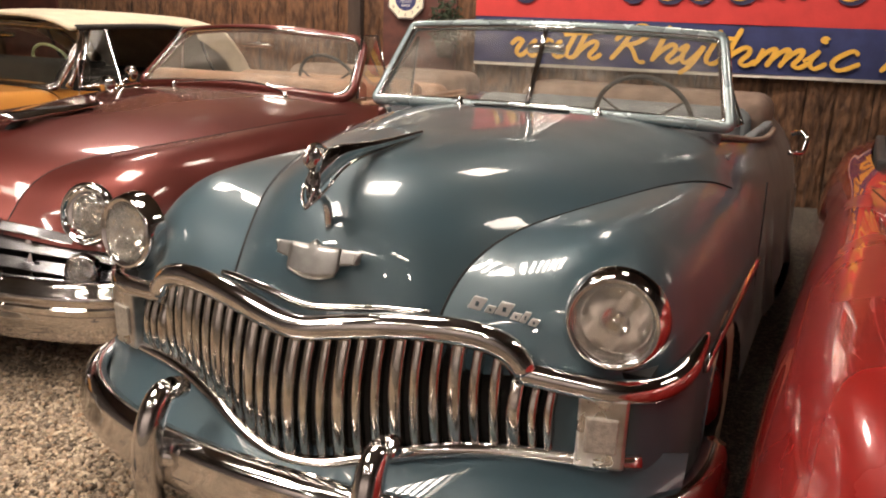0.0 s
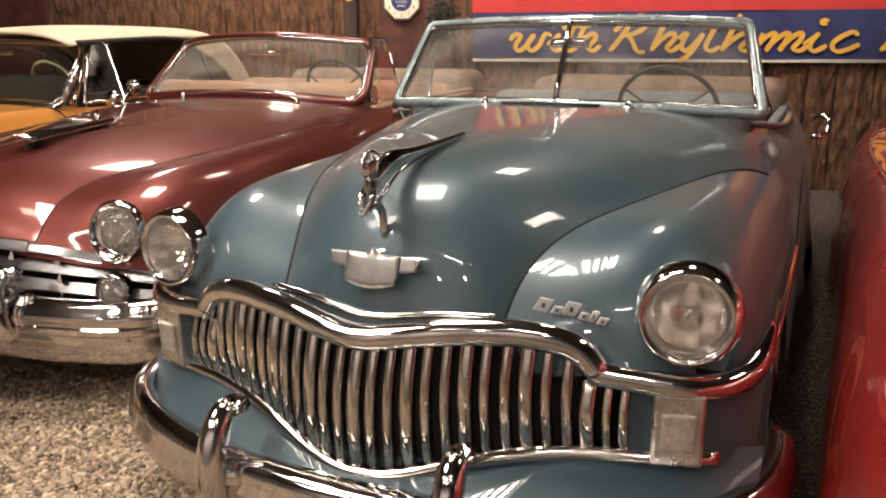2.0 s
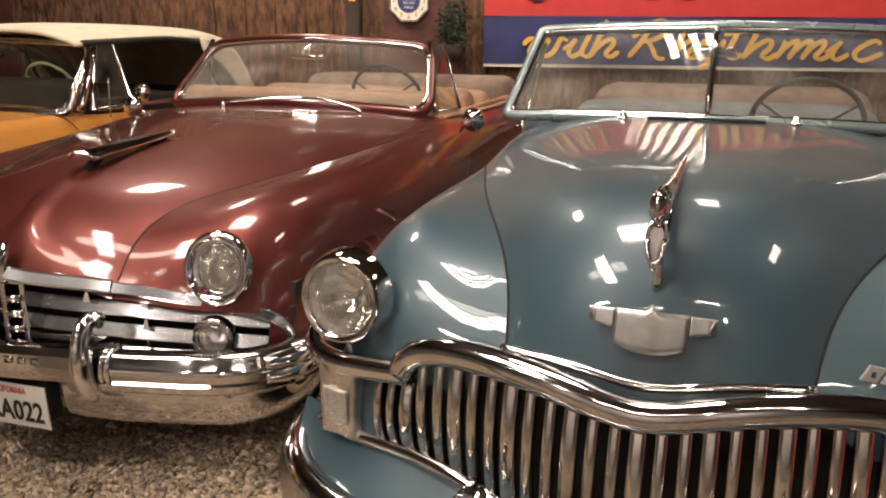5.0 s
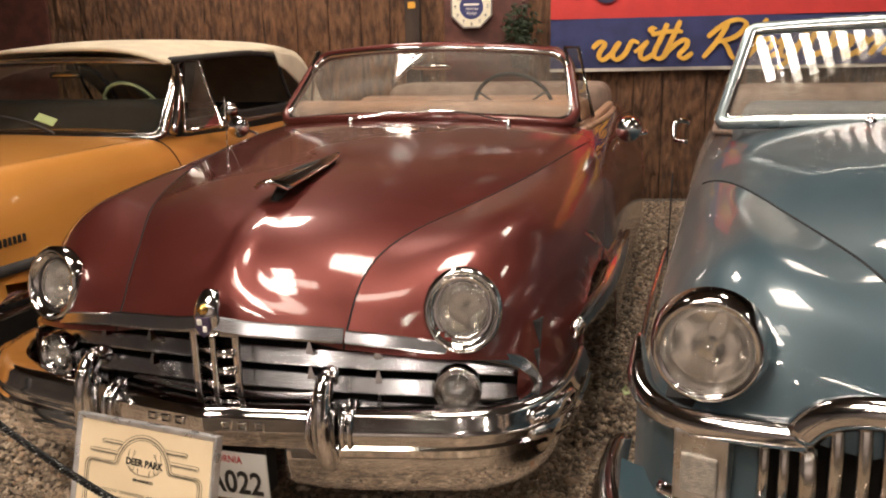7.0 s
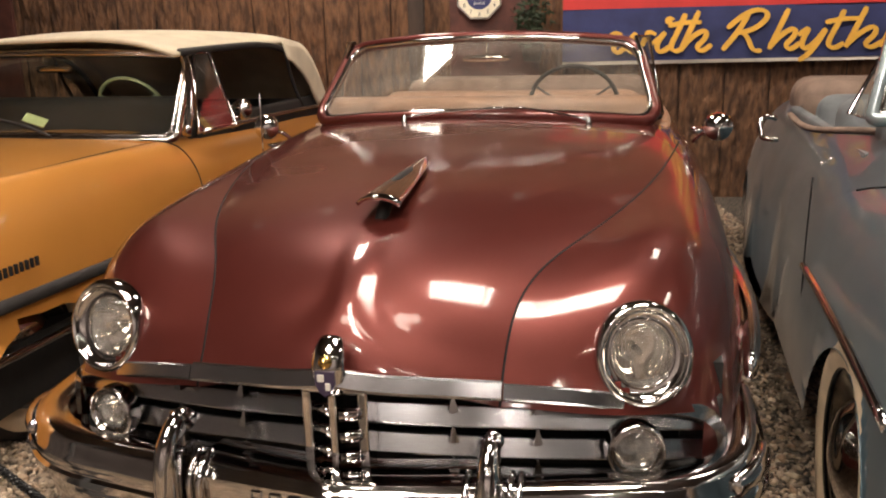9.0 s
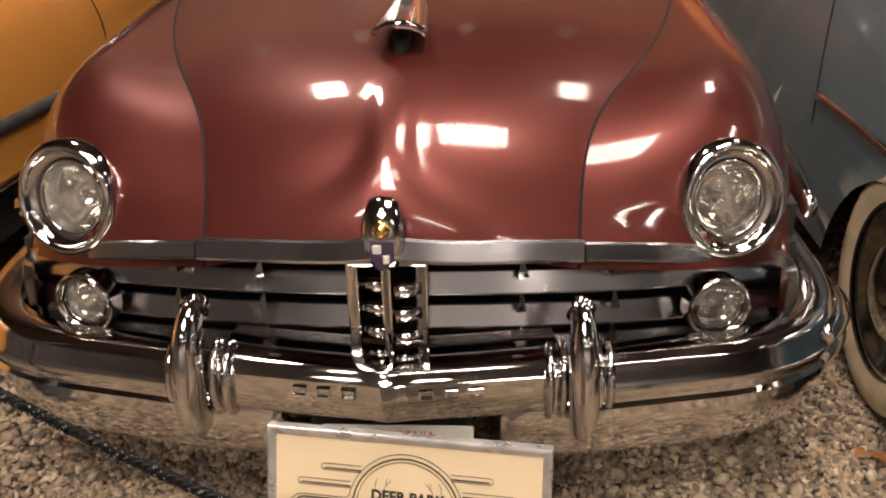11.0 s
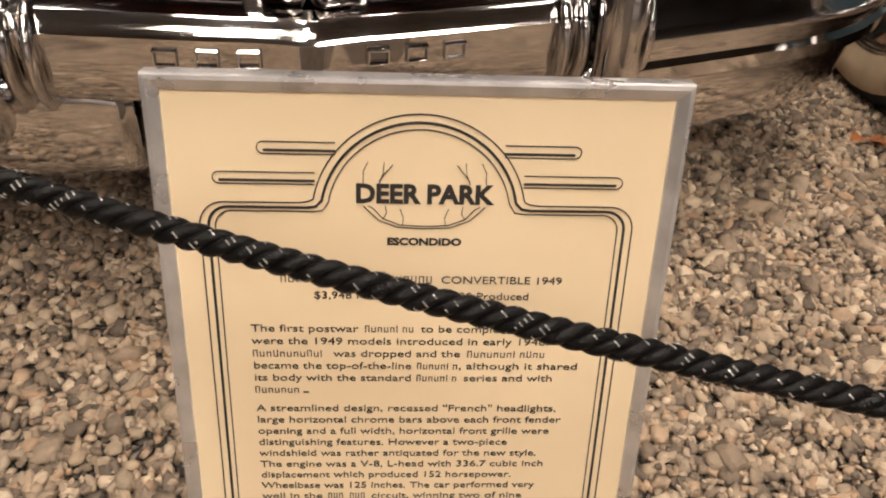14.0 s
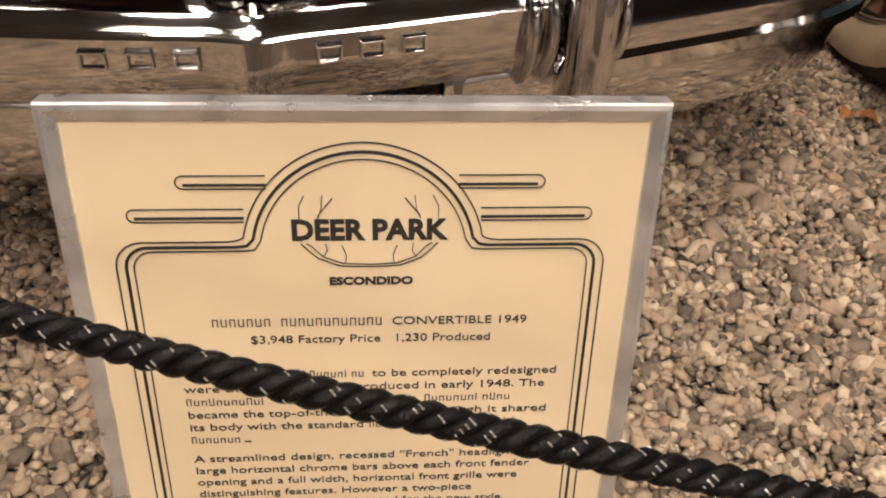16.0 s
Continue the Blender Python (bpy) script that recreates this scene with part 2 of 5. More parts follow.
# ---------------------------------------------------------------- mesh helpers
def mesh_ob(name, verts, faces, material, parent=None, label="", smooth=True, at=None, crease=0):
    me = bpy.data.meshes.new(name)
    me.from_pydata([tuple(map(float, v)) for v in verts], [], [tuple(int(i) for i in f) for f in faces])
    me.polygons.foreach_set("use_smooth", [smooth] * len(me.polygons))
    me.materials.append(material)
    me.update()
    if crease:
        me.set_sharp_from_angle(angle=radians(crease))
    ob = new(name, me)
    if at is not None:
        ob.matrix_basis = at
    if parent is not None:
        ob.parent = parent
    if label:
        tagged(ob, label)
    return ob


def part(name, bm, material, parent, label="", smooth=False, at=None):
    me = bpy.data.meshes.new(name)
    bm.to_mesh(me)
    bm.free()
    me.polygons.foreach_set("use_smooth", [smooth] * len(me.polygons))
    me.materials.append(material)
    ob = new(name, me)
    if at is not None:
        ob.matrix_basis = at
    if parent is not None:
        ob.parent = parent
    if label:
        tagged(ob, label)
    return ob


def thing(name, at, label, category, group=""):
    ob = new(name)
    ob.empty_display_size = 0.1
    ob.matrix_basis = at
    return tagged(ob, label, category, group)


def box_bm(x0, x1, y0, y1, z0, z1, bevel=0.0, seg=2):
    bm = bmesh.new()
    bmesh.ops.create_cube(bm, size=1, matrix=Matrix.LocRotScale(((x0 + x1) / 2, (y0 + y1) / 2, (z0 + z1) / 2), None, (x1 - x0, y1 - y0, z1 - z0)))
    if bevel:
        bmesh.ops.bevel(bm, geom=bm.edges[:], offset=bevel, segments=seg, affect="EDGES", profile=0.5)
    return bm


def spline(xs, vs):
    """A natural cubic through a few heights."""
    xs, vs = np.array(xs, float), np.array(vs, float)
    n = len(xs)
    h = np.diff(xs)
    A, r = np.eye(n), np.zeros(n)
    for i in range(1, n - 1):
        A[i, i - 1], A[i, i], A[i, i + 1] = h[i - 1], 2 * (h[i - 1] + h[i]), h[i]
        r[i] = 6 * ((vs[i + 1] - vs[i]) / h[i] - (vs[i] - vs[i - 1]) / h[i - 1])
    m = np.linalg.solve(A, r)

    def f(x):
        x = min(max(x, xs[0]), xs[-1])
        i = min(max(int(np.searchsorted(xs, x)) - 1, 0), n - 2)
        a, b = (xs[i + 1] - x) / h[i], (x - xs[i]) / h[i]
        return float(a * vs[i] + b * vs[i + 1] + ((a ** 3 - a) * m[i] + (b ** 3 - b) * m[i + 1]) * h[i] ** 2 / 6)
    return f


def path3(points, n=40, closed=False):
    """A smooth line through a few points."""
    p = np.array(points, float)
    if closed:
        p = np.vstack([p, p[:1]])
    d = np.concatenate([[0], np.cumsum(np.linalg.norm(np.diff(p, axis=0), axis=1))])
    fs = [spline(d, p[:, k]) for k in range(3)]
    return np.array([[f(s) for f in fs] for s in np.linspace(0, d[-1], n)])


def sweep(path, profile, up=(0, 0, 1), closed=False, scale=None, cap=True):
    """Verts and faces of a profile (side, up) carried along a path."""
    p = np.array(path, float)
    n, k = len(p), len(profile)
    if closed:
        t = np.roll(p, -1, 0) - np.roll(p, 1, 0)
    else:
        t = np.gradient(p, axis=0)
    t /= np.linalg.norm(t, axis=1)[:, None] + 1e-12
    up = np.array(up, float) if np.ndim(up) == 1 else np.array(up, float)
    ups = np.tile(up, (n, 1)) if up.ndim == 1 else up
    side = np.cross(t, ups)
    side /= np.linalg.norm(side, axis=1)[:, None] + 1e-12
    u2 = np.cross(side, t)
    pr = np.array(profile, float)
    sc = np.ones(n) if scale is None else np.array(scale, float)
    V = (p[:, None, :] + sc[:, None, None] * (side[:, None, :] * pr[None, :, :1] + u2[:, None, :] * pr[None, :, 1:])).reshape(-1, 3)
    F = []
    for i in range(n if closed else n - 1):
        a, b = i * k, ((i + 1) % n) * k
        F += [(a + j, a + (j + 1) % k, b + (j + 1) % k, b + j) for j in range(k)]
    if cap and not closed:
        F += [tuple(range(k))[::-1], tuple(range((n - 1) * k, n * k))]
    return V, F


def circle(r, n=10, ry=None):
    ry = r if ry is None else ry
    return [(r * math.cos(2 * math.pi * i / n), ry * math.sin(2 * math.pi * i / n)) for i in range(n)]


def rod(name, points, r, material, parent, label="", n=24, k=8, closed=False, up=(0, 0, 1), scale=None, flat=None, smooth_path=True):
    p = path3(points, n, closed) if smooth_path else np.array(points, float)
    if closed and smooth_path:
        p = p[:-1]
    V, F = sweep(p, circle(r, k, flat), up, closed, scale)
    return mesh_ob(name, V, F, material, parent, label)


def lathe(name, profile, material, parent, label="", at=None, n=32, sx=1.0, sy=1.0):
    """A profile (radius, height) turned about z."""
    k = len(profile)
    V = [(sx * r * math.cos(2 * math.pi * i / n), sy * r * math.sin(2 * math.pi * i / n), h) for i in range(n) for r, h in profile]
    F = [(i * k + j, ((i + 1) % n) * k + j, ((i + 1) % n) * k + j + 1, i * k + j + 1) for i in range(n) for j in range(k - 1)]
    return mesh_ob(name, V, F, material, parent, label, at=at)


def grid(name, f, nu, nv, material, parent, label="", smooth=True):
    """A sheet f(a, b), a and b from 0 to 1."""
    V = [f(i / nu, j / nv) for j in range(nv + 1) for i in range(nu + 1)]
    F = [(j * (nu + 1) + i, j * (nu + 1) + i + 1, (j + 1) * (nu + 1) + i + 1, (j + 1) * (nu + 1) + i) for j in range(nv) for i in range(nu)]
    return mesh_ob(name, V, F, material, parent, label, smooth)


def lettering(name, body, size, material, parent, at, depth=0.0008, shear=0.0, align="LEFT", width=None, bold=0.0, label=""):
    """Words in the built-in font, as a mesh; width: squeezed or stretched to it."""
    c = bpy.data.curves.new(name, "FONT")
    c.body, c.size, c.extrude, c.shear, c.align_x, c.offset, c.resolution_u = body, size, depth, shear, align, bold, 3
    tmp = new(name, c)
    me = bpy.data.meshes.new_from_object(tmp.evaluated_get(bpy.context.evaluated_depsgraph_get()))
    bpy.data.objects.remove(tmp)
    bpy.data.curves.remove(c)
    xs = [v.co.x for v in me.vertices]
    if width and xs:
        w = max(xs) - min(xs)
        me.transform(Matrix.Diagonal((width / w, 1, 1, 1)))
    me.materials.clear()
    me.materials.append(material)
    ob = new(name, me)
    ob.matrix_basis = at
    if parent is not None:
        ob.parent = parent
    if label:
        tagged(ob, label)
    return ob


# ---------------------------------------------------------------- the room
WALL_Y = 12.1


def flat_wall(name, x0, x1, y0, y1, z0, z1, material):
    return tagged(part(name, box_bm(x0, x1, y0, y1, z0, z1), material, None), kind="structure")


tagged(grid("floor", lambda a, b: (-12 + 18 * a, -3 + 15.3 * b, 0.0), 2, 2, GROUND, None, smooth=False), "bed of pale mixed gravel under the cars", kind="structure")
wn = tagged(new("wall_north"), "rough brown bark-faced board wall", kind="structure")
part("wall_backing", box_bm(-12, 6, WALL_Y + 0.05, WALL_Y + 0.25, 0, 5.4), BEAM, wn)
flat_wall("wall_south", -12, 6, -3.2, -3.0, 0, 5.4, PLASTER)
flat_wall("wall_west", -12.2, -12, -3, WALL_Y + 0.05, 0, 5.4, PLASTER)
flat_wall("wall_east", 6, 6.2, -3, WALL_Y + 0.05, 0, 5.4, PLASTER)
tagged(part("ceiling", box_bm(-12, 6, -3, WALL_Y, 5.3, 5.4), CEIL, None), "dark boarded ceiling", kind="structure")


def bark_board(x0, w, seed):
    rnd = random.Random(seed)
    off = rnd.random() * 50

    def f(a, b):
        x, z = x0 + w * a, 3.4 * b
        e = min(a, 1 - a)
        d = 0.014 * min(1.0, e * 14) ** 0.6 + 0.022 * noise.noise((x * 9, z * 2.2, 0)) + 0.026 * noise.noise((x * 30, z * 7 + off, 3)) + 0.014 * noise.noise((x * 60, z * 17, off))
        return (x, WALL_Y + 0.02 - d, z)
    return grid("board", f, 20, 130, BARK, wn)


x = -9.0
k = 0
while x < 2.6:
    w = 0.24 + 0.16 * random.Random(k).random()
    bark_board(x, w - 0.008, k)
    x += w
    k += 1


# ---------------------------------------------------------------- ceiling lights
def troffer(at, turn=0.0, power=60, sx=0.6, sy=1.2, slats=9, sw=0.012):
    t = thing("ceiling_light", pose(*at, 0, 0, turn), "white louvred fluorescent ceiling light, some only added as fill, switched on", "ceiling light", "ceiling lights")
    for x0, x1, y0, y1 in ((-sx / 2 - 0.03, -sx / 2, -sy / 2, sy / 2), (sx / 2, sx / 2 + 0.03, -sy / 2, sy / 2), (-sx / 2, sx / 2, -sy / 2 - 0.03, -sy / 2), (-sx / 2, sx / 2, sy / 2, sy / 2 + 0.03)):
        part("frame", box_bm(x0, x1, y0, y1, -0.06, 0.12), TROFFER, t)
    part("backing", box_bm(-sx / 2, sx / 2, -sy / 2, sy / 2, 0.10, 0.12), TROFFER, t)
    part("hanger", box_bm(-0.02, 0.02, -0.02, 0.02, 0.12, 5.31 - at[2]), TROFFER, t)
    part("diffuser", box_bm(-sx / 2 + 0.03, sx / 2 - 0.03, -sy / 2 + 0.03, sy / 2 - 0.03, 0.02, 0.03), TUBE, t)
    for i in range(slats):
        y = -sy / 2 + sy * (i + 0.5) / slats
        part("slat", box_bm(-sx / 2, sx / 2, y - sw, y + sw, -0.06, -0.03), SLAT, t)
    m = pose(*at, 0, 0, turn)
    lamp("fixture_glow", m @ Vector((0, 0, 0.0)), m @ Vector((0, 0.0001, -2)), sx - 0.04, sy - 0.04, power)
    return t


def spot(at, target, power=26, size=0.16):
    t = thing("spot_lamp", look(at, target), "small square ceiling spot lamp, some only added as fill, switched on", "spot lamp", "ceiling spots")
    bm = bmesh.new()
    bmesh.ops.create_cone(bm, cap_ends=True, segments=16, radius1=0.05, radius2=size * 0.75, depth=0.16, matrix=pose(0, 0, 0.12, 180))
    part("housing", bm, TROFFER, t)
    part("stem", box_bm(-0.012, 0.012, -0.012, 0.012, 0.18, 0.26), TROFFER, t)
    m = look(at, target)
    back = Vector((0, 0, 0.24))
    top_ = m.inverted() @ Vector((*(m @ back)[:2], 5.32))
    rod("drop_rod", [tuple(back), tuple((back + top_) / 2), tuple(top_)], 0.008, TROFFER, t, n=3, k=6, up=(1, 0.1, 0))
    lamp("spot_glow", m @ Vector((0, 0, 0.02)), target, size, size, power)
    return t


troffer((-2.9, 6.0, 5.0), 90, 240, 1.45, 1.15, 9, 0.026)
# Next three fixtures are added out of view as fill light.
troffer((2.2, 6.2, 5.0), 0, 35, 0.6, 1.2)
troffer((-5.2, 9.4, 5.0), 0, 140, 0.6, 1.2)
troffer((-0.9, 9.4, 5.0), 0, 30, 0.6, 1.2)
# Placed out of view to brighten the sign and the grille blades.
troffer((-5.0, 3.9, 4.9), 90, 180, 0.7, 2.2, 5)
troffer((-3.6, 0.8, 4.6), 0, 105, 1.3, 0.16, 1)
troffer((-1.0, 1.6, 4.6), 0, 75, 1.3, 0.16, 1)
troffer((-6.2, 1.6, 4.6), 0, 160, 1.3, 0.30, 1)
for sx_ in (-6.6, -5.4, -4.2, -3.1, -1.95, -0.75, 0.45):
    spot((sx_, 11.0, 2.95), (sx_ + 0.1, 12.0, 2.0), 14)
# Added unseen: these brighten the south wall that the chrome mirrors.
for sx_ in (-8.0, -4.6, -1.2):
    spot((sx_, -1.4, 3.4), (sx_, -3.0, 2.3), 110)
for sx_, sy_ in ((-0.6, 2.2), (-2.2, 1.2), (-4.8, 1.6)):
    spot((sx_, sy_, 3.3), (sx_ - 0.2, 6.2, 0.9), 9, 0.13)


# ---------------------------------------------------------------- car body shells
def shell(car, P, paint, label_body, hood_label, nh=18, nf=26, na=8, nb=16, nc=56):
    """Body and hood of a car: a rounded block whose plan, crown, fender line and nose come from the few curves in P."""
    xh, W, Hc, S, F, yf = P["xh"], P["W"], P["Hc"], P["S"], P["F"], P["yf"]
    L, n, zlo, R, ms, p, rc = P["L"], P["n"], P["zlo"], P["R"], P.get("ms", 2.4), P.get("p", 2.0), P.get("rc", 0.5)
    yend, ytail = P["yend"], P["ytail"]

    def col(c, y):
        if c <= nh:
            return xh(y) * c / nh
        q = (c - nh) / nf
        return xh(y) + (W(y) - xh(y)) * (1 - (1 - q) ** 2.2)

    def top(X, y):
        h, w = xh(y), W(y)
        if X <= h:
            z = S(y) + (Hc(y) - S(y)) * (1 - (X / h) ** p)
        else:
            r = min((X - h) / (w - h) / rc, 1)
            z = S(y) + (F(y) - S(y)) * r * r * (3 - 2 * r)
        t = (w - X) / R
        if t < 1:
            z = zlo + (z - zlo) * max(1 - (1 - max(t, 0)) ** ms, 0) ** (1 / ms)
        if y > ytail:
            q = min((y - ytail) / (yend - ytail), 1)
            z = zlo + (z - zlo) * max(1 - q ** 2.4, 0) ** (1 / 2.4)
        return z

    def point(c, row):
        y = yf(col(c, 0)) + L
        X = col(c, y)
        if row <= na + nb:
            zt = top(X, yf(X) + L)
            gl = min(0.93, max(0.05, (P["lip"](X) - zlo) / max(zt - zlo, 0.02)))
            tl = math.asin(gl ** (n / 2))
            th = tl * row / na if row <= na else tl + (math.pi / 2 - tl) * (row - na) / nb
            d, g = 1 - math.cos(th) ** (2 / n), math.sin(th) ** (2 / n)
            for _ in range(3):
                y = yf(X) + L * d
                X = col(c, y)
            z = zlo + (top(X, y) - zlo) * g
        else:
            s = (row - na - nb) / nc
            y = yf(X) + L
            y = y + (yend - y) * s
            X = col(c, y)
            z = top(X, y)
        if "bulge" in P:
            y -= P["bulge"](X, y, z)
        return X, y, z

    N = nh + nf
    rows = na + nb + nc
    half = [[point(c, r) for c in range(N + 1)] for r in range(rows + 1)]
    for wy, wz, wr in P.get("arches", ()):
        for r in range(rows + 1):
            for c in range(nh + 6, N + 1):
                X, y, z = half[r][c]
                dd = math.hypot(y - wy, z - wz)
                if abs(dd - wr) < 0.045 and dd > 0 and X > P["W"](y) - 0.3:
                    half[r][c] = (X, wy + (y - wy) * wr / dd, wz + (z - wz) * wr / dd)
    ymid = (P["cabin"][0] + P["cabin"][1]) / 2
    rmid = min(range(rows + 1), key=lambda r: abs(half[r][nh][1] - ymid))
    cut = max(c for c in range(N) if half[rmid][c][0] < W(ymid) - P["cabin"][2])
    P["edge"] = [half[r][cut] for r in range(rows + 1) if P["cabin"][0] < half[r][cut][1] < P["cabin"][1]]
    V, idx = [], {}
    for r in range(rows + 1):
        for c in range(-N, N + 1):
            X, y, z = half[r][abs(c)]
            idx[r, c] = len(V)
            V.append((X if c >= 0 else -X, y, z))
    body, hood = [], []
    for r in range(rows):
        for c in range(-N, N):
            a = max(abs(c), abs(c + 1))
            X, y, z = half[r][a]
            yc = half[r + 1][a][1]
            if r < na and X < P["grille"]:
                continue
            if P["cabin"][0] < (y + yc) / 2 < P["cabin"][1] and a <= cut:
                continue
            mx = [sum(half[rr][cc][k] for rr in (r, r + 1) for cc in (abs(c), abs(c + 1))) / 4 for k in range(3)]
            if any(math.hypot(mx[1] - wy, mx[2] - wz) < wr - 0.004 and mx[0] > W(mx[1]) - 0.3 for wy, wz, wr in P.get("arches", ())):
                continue
            if r < na + nb and any(math.dist(mx, h[:3]) < h[3] for h in P.get("holes", ())):
                continue
            f = (idx[r, c], idx[r, c + 1], idx[r + 1, c + 1], idx[r + 1, c])
            (hood if a <= nh and r >= na and y < P["cowl"] else body).append(f)

    def emit(name, faces, label):
        used = sorted({i for f in faces for i in f})
        re = {o: k for k, o in enumerate(used)}
        return mesh_ob(name, [V[i] for i in used], [tuple(re[i] for i in f) for f in faces], paint, car, label)
    emit("body", body, label_body)
    emit("hood", hood, hood_label)
    w_seam = P.get("seam", 0.0030)
    for sgn in (-1, 1):
        line = [(sgn * half[r][nh][0], half[r][nh][1], half[r][nh][2] + 0.0005) for r in range(na, rows + 1) if half[r][nh][1] < P["cowl"]]
        V2, F2 = sweep(line, [(-w_seam, -0.004), (w_seam, -0.004), (w_seam, 0.001), (-w_seam, 0.001)])
        mesh_ob("hood_seam", V2, F2, SEAM, car, "dark shut line of the hood")

    def surf(X, y):
        """Height of the skin."""
        d = (y - yf(X)) / L
        g = 1 if d >= 1 else max(1 - (1 - max(d, 0)) ** n, 0) ** (1 / n)
        return zlo + (top(X, y) - zlo) * g

    def face_y(X, z):
        """How far forward the skin stands at that height of the nose."""
        y = yf(X)
        g = min(max((z - zlo) / (top(X, yf(X) + L) - zlo), 0), 1)
        y = y + L * (1 - max(1 - g ** n, 0) ** (1 / n))
        return y - (P["bulge"](X, y, z) if "bulge" in P else 0)
    return surf, face_y


def windshield(car, wb, wt, yb, yt, zb, zt, bow, crown, corner, outer, paint, r_out=0.022, r_in=0.010, split=False, glass=None):
    def at(a, b):
        return (a * (wb + (wt - wb) * b), yb + (yt - yb) * b + bow * a * a + vee * abs(a), zb + (zt - zb) * b - crown * a * a)
    vee = 0.11 if split else 0.0
    ring = []
    cs = corner
    m = 7
    for ca, cb, a0 in ((1, 1, 0), (-1, 1, 90), (-1, 0, 180), (1, 0, 270)):
        for i in range(m):
            th = radians(a0 + 90 * i / (m - 1))
            ex, ey = cs * math.cos(th), cs * 1.9 * math.sin(th)
            oa, ob_ = ca * (1 - cs), (1 - cs * 1.9 if cb else cs * 1.9)
            ring.append((oa + ex, ob_ + ey))
    dense = []
    for i in range(len(ring)):
        p0, p1 = np.array(ring[i]), np.array(ring[(i + 1) % len(ring)])
        k = max(1, int(np.linalg.norm((p1 - p0) * (1, 0.5)) / 0.12))
        dense += [tuple(p0 + (p1 - p0) * j / k) for j in range(k)]
    path = [at(a, b) for a, b in dense]
    nrm = np.array([0, -(zt - zb), (yt - yb)])
    nrm /= np.linalg.norm(nrm)
    V, F = sweep(path, circle(r_out, 10, r_out * 1.15), nrm, True)
    fr = mesh_ob("windshield_frame", V, F, paint, car, outer)
    path2 = [at(a * 0.975, 0.5 + (b - 0.5) * 0.93) for a, b in dense]
    V, F = sweep(np.array(path2) + nrm * 0.012, circle(r_in, 8), nrm, True)
    mesh_ob("chrome_surround", V, F, CHROME, fr, "bright metal strip round the glass")
    for lo, hi in (((-1, 0), (0, 1)) if split else ((-1, 1),)):
        g = grid("pane", lambda a, b: at((lo + (hi - lo) * a) * 0.98, 0.03 + 0.94 * b), 14, 6, glass or GLASS, fr)
        g.visible_shadow = False
    if split:
        V, F = sweep([np.array(at(0, b)) + nrm * 0.012 for b in (0, 0.25, 0.5, 0.75, 1)], circle(0.012, 8), nrm)
        mesh_ob("centre_bar", V, F, CHROME, fr)
    return at


def headlight(car, x, y, z, r, side, turn=0.0, oval=1.0, recess=0.0, tilt=0.0, label="round chrome-rimmed headlight with fluted lens", inner=0.82, lip=1.02):
    """Facing -y. inner: the lens's share of the rim; lip: how far the rim reaches over the paint."""
    q = r * inner
    h = lathe("headlight", [(0.001, -0.085 - recess), (q * 0.3, -0.078 - recess), (q * 0.55, -0.060 - recess), (q * 0.8, -0.030 - recess), (q, 0.0 - recess), (q * 1.02, 0.0 - recess)], REFLECTOR, car, label, pose(x, y, z, 90 - tilt, 0, turn * side), 40, 1.0, oval)
    if inner < 0.75:
        ring = [(q, -0.05 - recess), (q, 0.004 - recess), (q * 1.05, 0.010 - recess), (q * 1.10, 0.006 - recess), (q * 1.13, 0.002 - recess), (r * 0.90, 0.006), (r * 0.94, 0.014), (r * 0.99, 0.014), (r * lip, 0.002), (r * lip * 1.01, -0.03)]
    else:
        ring = [(q, -0.05), (q, 0.000), (q * 1.03, 0.010), (q * 1.06, 0.008), (r * 0.88, 0.014), (r * 0.93, 0.013), (r * 0.99, 0.002), (r * lip, -0.022), (r * lip * 1.03, -0.050)]
    lathe("rim", ring, CHROME, h, n=48, sy=oval)
    V, F = [], []
    nx_, ny_ = 112, 9
    for i in range(nx_ + 1):
        px = q * 0.998 * math.cos(math.pi * (1 - i / nx_))
        hh = math.sqrt(max(0.0, q * q - px * px))
        for j in range(ny_ + 1):
            py = hh * (2 * j / ny_ - 1)
            q2 = (px * px + py * py) / (q * q)
            V.append((px, py * oval, 0.024 * (1 - q2) - recess + 0.0016 * math.sin(px * 838) * min(1, 6 * (1 - q2))))
    w1 = ny_ + 1
    F = [(i * w1 + j, (i + 1) * w1 + j, (i + 1) * w1 + j + 1, i * w1 + j + 1) for i in range(nx_) for j in range(ny_)]
    lens = mesh_ob("lens", V, F, LENS, h, "clear fluted glass lens")
    lens.visible_shadow = False
    lathe("bulb", [(0.001, 0.010), (0.008, 0.007), (0.010, -0.004), (0.008, -0.02), (0.006, -0.05)], REFLECTOR, h, at=pose(0, 0, -0.03 - recess), n=12)
    return h


